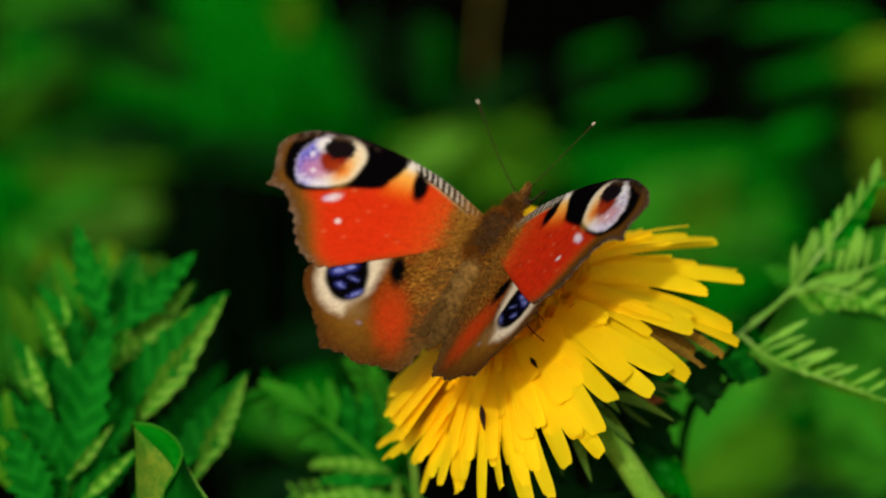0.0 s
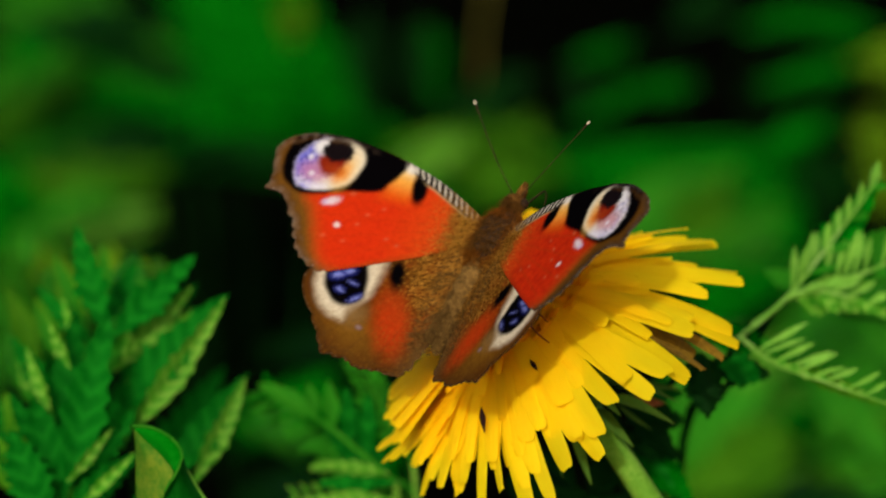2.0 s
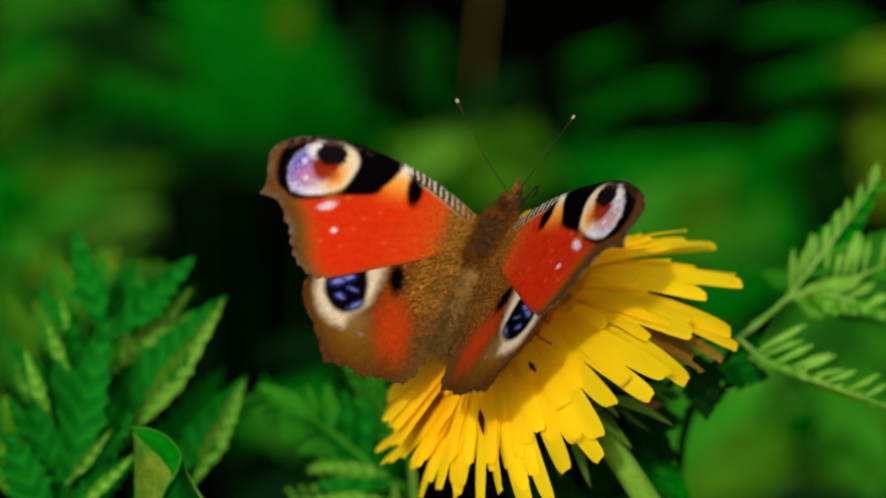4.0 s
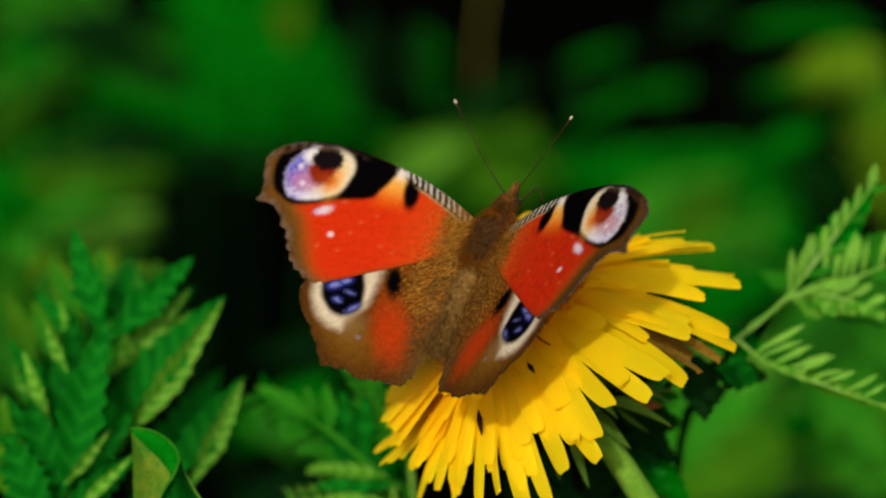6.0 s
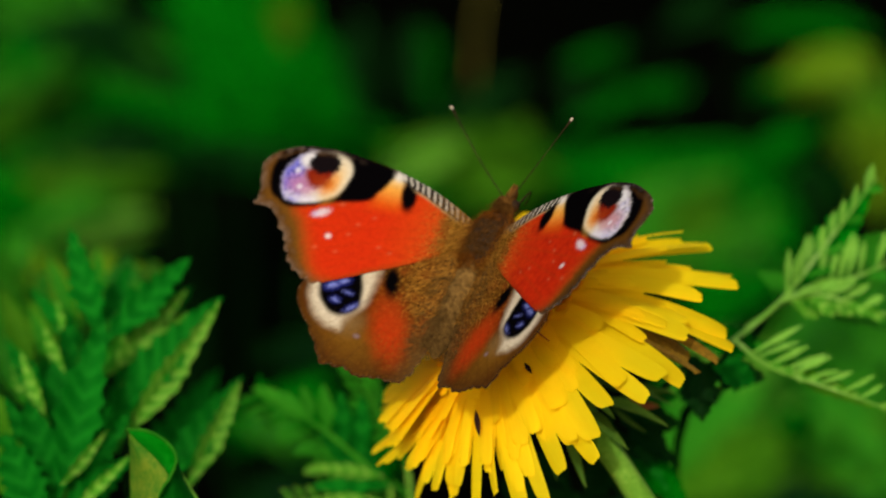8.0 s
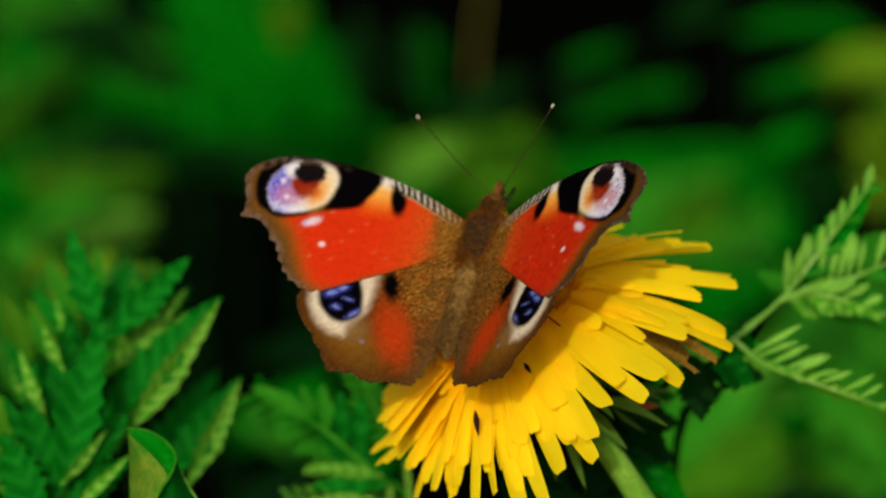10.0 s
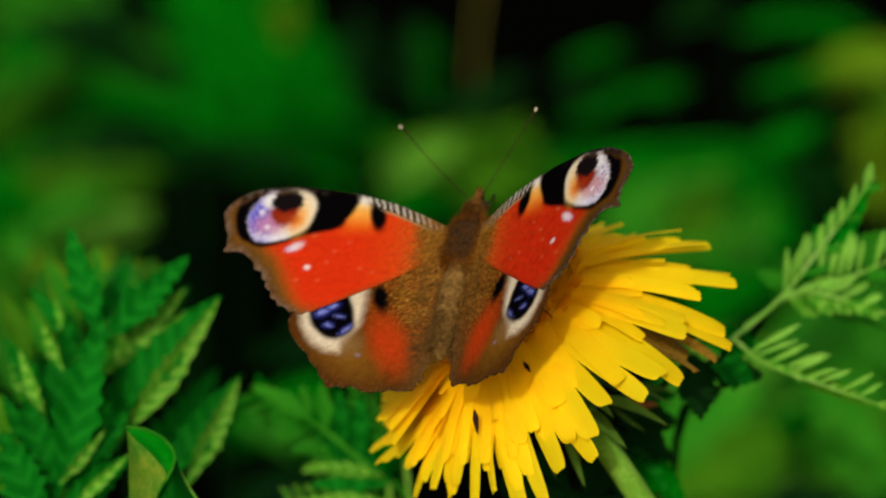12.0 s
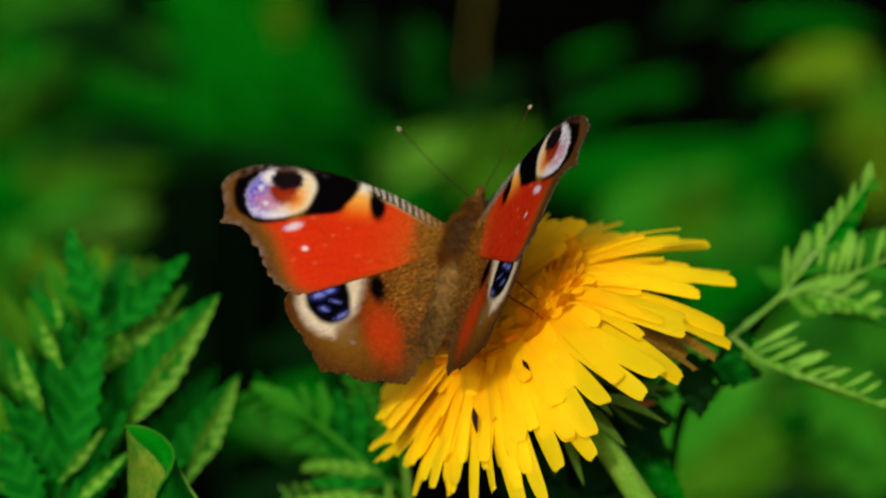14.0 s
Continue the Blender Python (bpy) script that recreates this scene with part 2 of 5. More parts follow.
def stalk(name, points, r0, r1, material, parent, label="", sides=8, n=14):
    ps = curve_points(points, n)
    bm = bmesh.new()
    inv = total(parent).inverted()
    tube(bm, [inv @ p for p in ps], [r0 + (r1 - r0) * i / n for i in range(n + 1)], sides)
    return part(name, bm, material, parent, label)


def leaflet(parent, base, tip, width, material, facing=None, roll=0.0, teeth=6, depth=0.3, fold=0.3, curl=0.1, wave=0.0, seed=0, name="leaflet", widest=0.4, label=""):
    v = tip - base
    me = blade_mesh(name, v.length, width * MM, material, teeth, depth, fold, curl, widest=widest, wave=wave, seed=seed)
    return piece(name, me, parent, frame_of(base, tip, facing if facing is not None else TO_LENS, roll), label)


# ---- dandelion ----
NORMAL = (VIEW.to_3x3() @ Vector((-0.53, 0.745, 0.40))).normalized()
HEAD = at(14.4, -13.3, 5.0)                    # middle of the flower's base
fx = (PIC_RIGHT - NORMAL * PIC_RIGHT.dot(NORMAL)).normalized()
fy = NORMAL.cross(fx)
FLOWER = Matrix.Translation(HEAD) @ Matrix((fx, fy, NORMAL)).transposed().to_4x4()
dandelion = thing("dandelion", FLOWER, "open yellow dandelion flower head on a pale green hollow stalk", "flower")


TOP = 8.6                                      # mm from the flower's base to the top of its rounded face


def dome(r):
    """Depth in mm of the rounded face under its top, r mm from the middle."""
    return -13.0 * (max(0.0, r) / 25) ** 2.0


def bell(a, middle, spread):
    """1 at an angle, fading to 0 on both sides of it."""
    return math.exp(-(((a - middle) % 360 + 180) % 360 - 180) ** 2 / spread ** 2)


def hang(a):
    """How strongly the florets at an angle bend down: those towards the stalk and the light hang, those on the far side stand out."""
    return float(np.interp(a % 360, (0, 71, 96, 129, 150, 175, 200, 227, 250, 265, 280, 316, 360), (0.42, 0.56, 0.64, 0.94, 1.08, 0.95, 0.80, 0.78, 0.98, 1.02, 0.88, 0.50, 0.42)))


def flat(a):
    return bell(a, 88, 42)


def reach(a):
    """How far the florets at an angle reach, against the usual length."""
    return float(np.interp(a % 360, (0, 71, 96, 129, 150, 180, 205, 227, 255, 275, 292, 316, 360), (0.97, 1.04, 1.07, 1.06, 1.03, 0.95, 0.92, 0.94, 1.02, 1.06, 0.97, 0.95, 0.96)))


def petal_mesh(start, end, width, above, curl, material, seed, hook=0.0):
    """A strap-shaped ray floret that lies along the flower's dome from radius start to end, `above` mm over it; five small teeth at the tip."""
    rnd = random.Random(seed)
    bm = bmesh.new()
    steps = (0, 0.1, 0.2, 0.31, 0.42, 0.53, 0.64, 0.74, 0.83, 0.9, 0.95, 0.98, 1)
    widths = (0.30, 0.40, 0.52, 0.66, 0.80, 0.92, 1.0, 1.0, 0.98, 0.94, 0.86, 0.74, 0.54)
    n, rows_ = len(steps) - 1, []
    twist = rnd.uniform(-0.55, 0.55)
    sway = (hook + rnd.uniform(-0.12, 0.12)) * (end - start)
    bow = rnd.uniform(-0.7, 0.7)
    for i in range(n + 1):
        t = steps[i]
        r = start + (end - start) * t
        z = dome(r) + above * (0.35 + 0.65 * t) + curl * t ** 3 + bow * math.sin(math.pi * t) * 0.5
        half = width / 2 * widths[i]
        row = []
        for k, s in enumerate((-1, -0.66, -0.33, 0, 0.33, 0.66, 1)):
            notch = (-0.34, 0.16, -0.14, 0.22, -0.14, 0.16, -0.34)[k] * rnd.uniform(0.5, 1.3) if i == n else 0
            lift = s * s * half * (0.34 - 0.56 * t) + (0.03 * width if k in (1, 3, 5) else 0) + s * half * math.sin(twist * t)
            row.append(bm.verts.new(Vector((s * half + sway * (t * t - 0.4 * t), r + notch, z + lift)) * MM))
        rows_.append(row)
    for p, q in zip(rows_, rows_[1:]):
        for k in range(6):
            bm.faces.new((p[k], p[k + 1], q[k + 1], q[k]))
    return mesh_of("petal", bm, material)


rnd, thin = random.Random(4), random.Random(11)
# rings of florets: count, radius of the foot and of the tip, width, height over the dome (mm), share left out beside the stalk, material
for layer, (count, start, end, width, above, spare, mat) in enumerate((
        (40, 4.0, 26.4, 2.5, 0.0, 0.1, PETAL),
        (42, 4.0, 25.4, 2.4, 0.3, 0.9, PETAL),
        (44, 4.0, 23.8, 2.3, 0.6, 0.9, PETAL),
        (44, 3.5, 21.6, 2.1, 0.9, 0.9, PETAL),
        (44, 3.0, 19.0, 1.9, 1.2, 0.8, PETAL),
        (42, 2.5, 16.4, 1.8, 1.5, 0.25, PETAL),
        (40, 2.0, 13.8, 1.7, 1.8, 0.0, GOLDEN),
        (36, 1.5, 11.4, 1.6, 2.1, 0.0, GOLDEN))):
    shapes = [petal_mesh(start, end * rnd.uniform(0.87, 1.05), width * rnd.uniform(0.8, 1.18), above, rnd.uniform(-2.6, 1.0), mat, int(end * 100 + k)) for k in range(11)]
    hooked = [petal_mesh(start, end * rnd.uniform(0.9, 1.06), width * rnd.uniform(0.9, 1.15), above, rnd.uniform(-2.6, 1.0), mat, int(end * 100 + k), 0.13) for k in range(14, 20)]
    for j in range(count):
        a = (j + rnd.uniform(-0.35, 0.35)) * 360 / count
        if thin.random() < spare * (1.0 if j % 2 else 0.6) * bell(a, 243, 30):
            continue
        bent = rnd.random() < 1.1 * bell(a, 234, 28)
        ob = piece("petal", hooked[rnd.randrange(6)] if bent else shapes[rnd.randrange(11)], dandelion)
        level = flat(a) * (1 - layer / 7) ** 0.7
        ob.matrix_basis = (pose(0, 0, TOP * (1 - level) * MM, 0, 0, a + 4 * bent) @ pose(0, 0, 0, rnd.uniform(-1, 1) * (2 + 3.5 * bell(a, 285, 50)), rnd.uniform(-7, 7) + 14 * bell(a, 300, 45), rnd.uniform(-7, 7))
                           @ Matrix.Diagonal((1 + 0.28 * bell(a, 215, 40) - 0.24 * bell(a, 305, 50), reach(a), hang(a) * (1 - 0.9 * level), 1)))

# smooth inner florets lie close over the middle; those on the far side stand up as a golden wall
for count, first, last, start, end, width, above, rise in ((44, 0, 360, 1.5, 10.5, 2.0, 2.6, 0), (34, 0, 360, 0.6, 7.5, 2.0, 3.0, 0), (24, 0, 360, 0.2, 4.6, 1.9, 3.3, 0),
                                                           (34, -60, 80, 3.0, 16.0, 2.3, 2.6, 31), (34, -80, 75, 2.2, 13.0, 2.3, 2.7, 27), (30, -85, 75, 1.2, 10.5, 2.2, 2.9, 22)):
    shapes = [petal_mesh(start, end * rnd.uniform(0.9, 1.08), width * rnd.uniform(0.9, 1.15), above, rnd.uniform(-0.6, 0.8), PETAL if rise else GOLDEN, int(end * 130 + k)) for k in range(7)]
    for j in range(count):
        a = first + (last - first) * (j + rnd.uniform(-0.3, 0.3)) / count
        ob = piece("petal", shapes[rnd.randrange(7)], dandelion)
        ob.matrix_basis = pose(0, 0, TOP * MM, 0, 0, a) @ pose(0, 0, 0, rise * (0.35 + 0.65 * bell(a, 15, 50)) + rnd.uniform(-3, 3), rnd.uniform(-6, 6), rnd.uniform(-8, 8))

# slender florets in a dense fringe on the low side
shapes = [petal_mesh(4.0, k, 1.9, 0.5, rnd.uniform(-1.5, 0.5), PETAL, 740 + int(k)) for k in (19, 21, 23, 25, 26)]
for j in range(30):
    a = 62 + 3.6 * j + rnd.uniform(-3, 3)
    ob = piece("petal", shapes[rnd.randrange(5)], dandelion)
    level = flat(a) * (0.55 + 0.12 * (j % 4))
    ob.matrix_basis = (pose(0, 0, TOP * (1 - level) * MM, 0, 0, a) @ pose(0, 0, 0, rnd.uniform(-3, 2), rnd.uniform(-12, 12), rnd.uniform(-7, 7))
                       @ Matrix.Diagonal((1, reach(a), hang(a) * (1 - 0.9 * level), 1)))

# slender florets crowd the bright far side
shapes = [petal_mesh(4.0, k, 1.8, 0.4, rnd.uniform(-1.5, 0.6), PETAL, 830 + int(k * 2)) for k in (20.5, 22, 23.5, 24.5)]
for j in range(26):
    a = 262 + 3.0 * j + rnd.uniform(-2, 2)
    ob = piece("petal", shapes[rnd.randrange(4)], dandelion)
    ob.matrix_basis = (pose(0, 0, (TOP - 0.5 * (j % 4)) * MM, 0, 0, a) @ pose(0, 0, 0, rnd.uniform(-3, 3), rnd.uniform(-10, 14), rnd.uniform(-6, 6))
                       @ Matrix.Diagonal((1, reach(a) * 0.95, hang(a), 1)))

# a shelf of broad florets stands out towards the shade, under the hindwing
shapes = [petal_mesh(4.0, k, 2.5, 0.3, rnd.uniform(-1.2, 0.4), PETAL, 790 + int(k * 2)) for k in (22.5, 23.5, 24.5, 25.5)]
for j in range(16):
    a = 84 + 2.1 * j + rnd.uniform(-1.5, 1.5)
    ob = piece("petal", shapes[rnd.randrange(4)], dandelion)
    ob.matrix_basis = pose(0, 0, (TOP - 0.6 - 0.3 * (j % 3)) * MM, 0, 0, a) @ pose(0, 0, 0, rnd.uniform(-2, 2), rnd.uniform(-8, 8), rnd.uniform(-5, 5)) @ Matrix.Diagonal((1, 0.98, 0.26 + 0.06 * (j % 3), 1))

# a few withered florets curl under the rim; two added dark slips imitate gaps
for j in range(5):
    me = petal_mesh(5.0, 21 + 1.5 * (j % 3), 2.2, -2.0, -4.0, WITHERED, 770 + j)
    ob = piece("withered_petal", me, dandelion, None, "withered brown floret")
    ob.matrix_basis = pose(0, 0, 0, 0, 0, 244 + 6 * j + rnd.uniform(-3, 3)) @ pose(0, 0, (TOP - 1.2) * MM, rnd.uniform(-6, 0), rnd.uniform(-12, 12), 0)

# Dark slips added on the florets in place of shadowy slits.
for b, t, w in ((at(5.4, -22.0, -10.0), at(5.9, -25.8, -10.4), 0.9), (at(12.3, -15.3, -11.8), at(13.4, -16.9, -11.6), 0.7)):
    piece("withered_petal", blade_mesh("withered_petal", (t - b).length, w * MM, GAP_DARK, 0, 0, 0.5, 0.05, 8, 0.4, seed=5), dandelion, frame_of(b, t, TO_LENS), "dark slip standing for a gap between florets")

# the short young florets that crowd the middle: hundreds, in one mesh
bm = bmesh.new()


def young_mesh(length, lean, seed):
    """A short floret that stands up and bends outwards by `lean` degrees towards its tip."""
    rnd = random.Random(seed)
    b = bmesh.new()
    y = z = 0.0
    rows_ = []
    for i in range(6):
        t = i / 5
        a = radians(84 - lean * t)
        if i:
            y += math.cos(a) * length / 5
            z += math.sin(a) * length / 5
        half = 0.9 * (0.7 + 0.3 * t) * (0.72 if i == 5 else 1)
        rows_.append([b.verts.new(Vector((s * half, y, z + abs(s) * half * 0.3 * (1 - t) + (rnd.uniform(-0.1, 0.1) if i == 5 else 0))) * MM) for s in (-1, -0.4, 0.4, 1)])
    for p, q in zip(rows_, rows_[1:]):
        for k in range(3):
            b.faces.new((p[k], p[k + 1], q[k + 1], q[k]))
    return mesh_of("floret", b, YOUNG)


young = [young_mesh(6.0 + 0.5 * k + 0.6 * j, 12 * j, 900 + j * 5 + k) for j in range(5) for k in (0, 2)]
for i in range(400):
    q = math.sqrt((i + 0.5) / 400)
    me = young[min(4, int(q * 5)) * 2 + rnd.randrange(2)]
    start = len(bm.verts)
    bm.from_mesh(me)
    bm.verts.ensure_lookup_table()
    bmesh.ops.transform(bm, verts=bm.verts[start:], matrix=pose(0, 0, 0, 0, 0, i * 137.508) @ pose(0, 8.6 * q * MM, (TOP + dome(8.6 * q) - 4.6 - 0.8 * (1 - q)) * MM, rnd.uniform(-8, 8), rnd.uniform(-10, 10), rnd.uniform(-15, 15)))
tagged(part("floret_crowd", bm, YOUNG, dandelion), "short golden florets crowded in the middle", kind="stuff")

# the packed heart of the flower, under the florets
bm = bmesh.new()
rings = [[bm.verts.new(Vector((r * math.cos(k * math.pi / 24), r * math.sin(k * math.pi / 24), TOP + dome(r) - 0.5 - drop + 0.3 * rnd.random())) * MM) for k in range(48)]
         for r, drop in ((9.0, 3.0), (13.5, 0.6), (10.0, 0.0), (6.0, 0.0), (1.5, 0.0))]
for q, w in zip(rings, rings[1:]):
    for k in range(48):
        bm.faces.new((q[k], q[(k + 1) % 48], w[(k + 1) % 48], w[k]))
bm.faces.new(rings[0][::-1])
bm.faces.new(rings[-1])
part("heart", bm, YOUNG, dandelion, "packed amber heart of the flower")

# the green cup under the florets, its bracts and the stalk
bm = bmesh.new()
prof = [(0.0, -12.0), (2.2, -12.0), (4.6, -10.0), (5.6, -6.5), (5.2, -2.5), (4.4, 0.5), (3.6, 2.6), (0.0, 3.2)]
rings = [[bm.verts.new((r * MM * math.cos(k * math.pi / 10), r * MM * math.sin(k * math.pi / 10), z * MM)) for k in range(20)] for r, z in prof[1:-1]]
for q, w in zip(rings, rings[1:]):
    for k in range(20):
        bm.faces.new((q[k], q[(k + 1) % 20], w[(k + 1) % 20], w[k]))
bm.faces.new(rings[0][::-1])
bm.faces.new(rings[-1])
part("cup", bm, BRACT, dandelion, "green cup under the florets")
for j in range(15):
    me = blade_mesh("bract", 0.013 * rnd.uniform(0.9, 1.15), 0.0032, BRACT, 0, 0, 0.3, -0.12, 8, 0.3, seed=j)
    ob = piece("bract", me, dandelion)
    ob.matrix_basis = pose(0, 0, 0, 0, 0, j * 24 + rnd.uniform(-4, 4)) @ pose(0, 0.0052, -0.0105, 74 + rnd.uniform(-8, 4), 0, 0)
for j in range(11):
    me = blade_mesh("bract", 0.009 * rnd.uniform(0.85, 1.2), 0.0022, BRACT, 0, 0, 0.3, 0.3, 8, 0.3, seed=40 + j)
    ob = piece("bract", me, dandelion)
    ob.matrix_basis = pose(0, 0, 0, 0, 0, j * 32.7 + rnd.uniform(-8, 8)) @ pose(0, 0.005, -0.0105, -10 + rnd.uniform(-25, 15), 0, 0)
foot_ = HEAD - NORMAL * 0.011
way_ = (at(29.3, -35.3, 4) - foot_).normalized()
knee = foot_ + way_ * 0.075
root_ = ground_under(knee) + Vector((0.012, 0.006, 0))
for j in range(6):
    me = blade_mesh("bract", 0.008 * rnd.uniform(0.85, 1.15), 0.0022, BRACT, 0, 0, 0.5, 0.35, 8, 0.45, seed=80 + j)
    ob = piece("bract", me, dandelion)
    ob.matrix_basis = pose(0, 0, 0, 0, 0, 210 + j * 10 + rnd.uniform(-4, 4)) @ pose(0, 0.005, -0.004, -8 + rnd.uniform(-20, 12), rnd.uniform(-20, 20), 0)
stalk("stalk", [foot_, foot_ + way_ * 0.025, foot_ + way_ * 0.05, knee, knee.lerp(root_, 0.3), knee.lerp(root_, 0.65), root_], 1.8 * MM, 2.4 * MM, STEM, dandelion, "pale green hollow stalk", 14, 30)


# ---- butterfly ----
def inside_and_distance(poly, u, v):
    """Signed distance in mm from points to a closed polygon, positive inside."""
    p = np.array(poly, float)
    best = np.full(u.shape, 1e9)
    odd = np.zeros(u.shape, bool)
    for (x0, y0), (x1, y1) in zip(p, np.roll(p, -1, 0)):
        ex, ey = x1 - x0, y1 - y0
        t = np.clip(((u - x0) * ex + (v - y0) * ey) / (ex * ex + ey * ey + 1e-12), 0, 1)
        best = np.minimum(best, np.hypot(u - x0 - t * ex, v - y0 - t * ey))
        cross = ((y0 > v) != (y1 > v)) & (u < ex * (v - y0) / (ey if abs(ey) > 1e-12 else 1e-12) + x0)
        odd ^= cross
    return np.where(odd, best, -best)


def rounded(poly, n=6):
    """A closed smooth line through the corners of a polygon."""
    p = np.array(poly, float)
    out = []
    for i in range(len(p)):
        a, b, c, d = p[i - 1], p[i], p[(i + 1) % len(p)], p[(i + 2) % len(p)]
        for k in range(n):
            t = k / n
            out.append(0.5 * (2 * b + (c - a) * t + (2 * a - 5 * b + 4 * c - d) * t * t + (3 * b - a - 3 * c + d) * t ** 3))
    return np.array(out)


def soft(d, w=0.35):
    s = np.clip(d / w * 0.5 + 0.5, 0, 1)
    return s * s * (3 - 2 * s)


def oval(u, v, cu, cv, ru, rv, turn=0.0):
    c, s = math.cos(radians(turn)), math.sin(radians(turn))
    a, b = ((u - cu) * c + (v - cv) * s) / ru, (-(u - cu) * s + (v - cv) * c) / rv
    return (1 - np.hypot(a, b)) * min(ru, rv)


def grainy(u, v, f, seed):
    """Smooth uneven values in 0..1 over the wing."""
    return np.array([noise.noise(Vector((x * f, y * f, seed))) for x, y in zip(u, v)]) * 0.5 + 0.5


BROWN, MARGIN, GOLD, RED = (0.12, 0.04, 0.005), (0.165, 0.066, 0.009), (0.24, 0.10, 0.008), (0.68, 0.032, 0.005)
BLACK, CREAM, YELLOW, ORANGE = (0.002, 0.0015, 0.002), (0.80, 0.68, 0.44), (0.95, 0.52, 0.09), (0.88, 0.20, 0.01)
LILAC, PINK, MAROON, BLUE = (0.16, 0.13, 0.60), (0.66, 0.38, 0.50), (0.17, 0.012, 0.005), (0.03, 0.04, 0.30)

FORE = ((-1.2, 3.2), (0.8, 4.4), (4.4, 5.9), (8.3, 7.2), (12.6, 8.1), (17.6, 8.6), (21.3, 8.7), (24.7, 8.45), (27.5, 7.8), (29.8, 6.8),
        (31.5, 5.7), (32.4, 4.3), (32.5, 2.8), (31.8, 0.7), (31.3, -0.9), (31.8, -2.4), (29.5, -2.4), (27.5, -3.7), (25.9, -5.6),
        (24.4, -7.8), (23.2, -9.6), (21.4, -10.8), (18.6, -11.2), (15.1, -9.5), (10.2, -6.6), (4.6, -3.2), (1.0, -0.6), (-1.4, 0.6))
HIND = ((-1.6, 0.5), (4.0, -0.6), (10.0, -4.0), (15.5, -7.6), (19.4, -10.0), (20.6, -12.0), (20.4, -13.6), (19.5, -15.2), (17.9, -16.9),
        (16.5, -18.2), (15.3, -19.6), (14.6, -21.3), (13.6, -22.2), (11.3, -21.8), (9.0, -22.3), (6.9, -22.3), (3.8, -21.5), (1.8, -21.4),
        (1.2, -20.3), (0.6, -18.6), (-0.2, -15.5), (-1.3, -10.0), (-1.8, -4.0))


def fore_colours(u, v, edge, side):
    g, g2 = grainy(u, v, 0.9, 3.0), grainy(u, v, 3.5, 8.0)
    col = np.empty((len(u), 3))
    col[:] = MARGIN
    # The right wing's colours are darker from the margin on.
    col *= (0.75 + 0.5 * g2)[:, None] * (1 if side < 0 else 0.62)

    def lay(c, m):
        nonlocal col
        m = np.clip(m, 0, 1)[:, None]
        col = col * (1 - m) + np.array(c) * m
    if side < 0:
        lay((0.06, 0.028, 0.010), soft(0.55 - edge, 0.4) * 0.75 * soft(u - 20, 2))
    else:                                        # the right wing's rim is painted darker
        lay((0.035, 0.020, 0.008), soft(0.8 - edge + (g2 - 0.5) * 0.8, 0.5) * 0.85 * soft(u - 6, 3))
    wob = (g - 0.5) * 0.5
    red = rounded(((9.7, 7.2), (5.8, 5.0), (3.6, 2.4), (2.9, -0.2), (3.8, -2.7), (10.2, -6.6), (15.1, -9.5), (18.3, -10.6), (20.6, -9.2),
                   (22.2, -6.3), (23.9, -3.3), (25.6, -1.0), (22, 1.5), (16, 4.0), (13.8, 7.8)))
    dr = inside_and_distance(red, u, v)
    lay(RED, soft(dr + wob, 1.1) * soft(u - 3.9 + wob * 5, 2.4))
    lay((0.66, 0.085, 0.008), soft(dr, 0.9) * soft(7.8 - u, 6.0) * soft(u - 3.3 + wob * 5, 2.4) * 0.8)
    lay((0.34, 0.10, 0.010), soft(1.0 - np.abs(dr - 0.3), 1.2) * soft(u - 18, 3) * 0.35)
    lay((0.50, 0.02, 0.005), soft(dr, 0.7) * np.clip((g - 0.55) * 2, 0, 1) * 0.5)
    # Right wing: its shade is put into a deeper red.
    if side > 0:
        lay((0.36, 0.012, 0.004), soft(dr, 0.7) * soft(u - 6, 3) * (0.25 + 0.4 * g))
    for k in range(6):                           # veins fan out from the root
        a = radians(14 - k * 9.5)
        off = -(u - 1) * math.sin(a) + (v - 2.2) * math.cos(a)
        lay((0.38, 0.035, 0.006), soft(0.12 - np.abs(off), 0.16) * soft(dr, 0.6) * soft(u - 5, 4) * (0.18 if side < 0 else 0.4))
    black = rounded(((30.1, 6.6), (30.9, 4.3), (30.6, 1.8), (29.5, -0.3), (26.8, -1.5), (24.6, -1.1), (22.2, 0.0), (19.5, 1.2), (15.9, 2.5), (14.6, 4.3),
                     (13.7, 6.0), (13.3, 8.2), (17.5, 8.9), (21, 9.3), (25, 9.1), (28, 8.0), (29.2, 7.2)))
    wedge = inside_and_distance(((14.3, 9), (11.2, 9), (11.0, 2.0), (15.6, 1.2)), u, v)
    lay(ORANGE, soft(wedge, 1.2) * soft(v - 3.2, 3.0))
    lay(YELLOW, soft(wedge, 0.9) * soft(v - 4.9, 2.4))
    lay(CREAM, soft(wedge, 0.8) * soft(v - 6.6, 1.4))
    lay(BLACK, soft(inside_and_distance(black, u, v) + wob * 0.4, 0.4))
    lay(BLACK, soft(oval(u, v, 10.4, 5.1, 2.5, 1.15, 78) + wob * 0.3, 0.4))
    ring = rounded(((24.6, 7.7), (22.9, 8.1), (20.6, 7.7), (19.5, 6.2), (19.6, 4.1), (20.5, 1.9), (22.4, 0.6), (24.8, -0.4), (26.9, -0.5),
                    (28.2, 0.6), (28.9, 2.7), (28.5, 4.5), (27.4, 6.2), (26.2, 7.4)))
    gb = grainy(u, v, 0.95, 41.0)
    inn = soft(inside_and_distance(ring, u, v) + wob * 0.3 + (g2 - 0.5) * 0.7 * soft(u - 25.5, 2.0), 0.4)
    lay((0.84, 0.74, 0.54), inn)
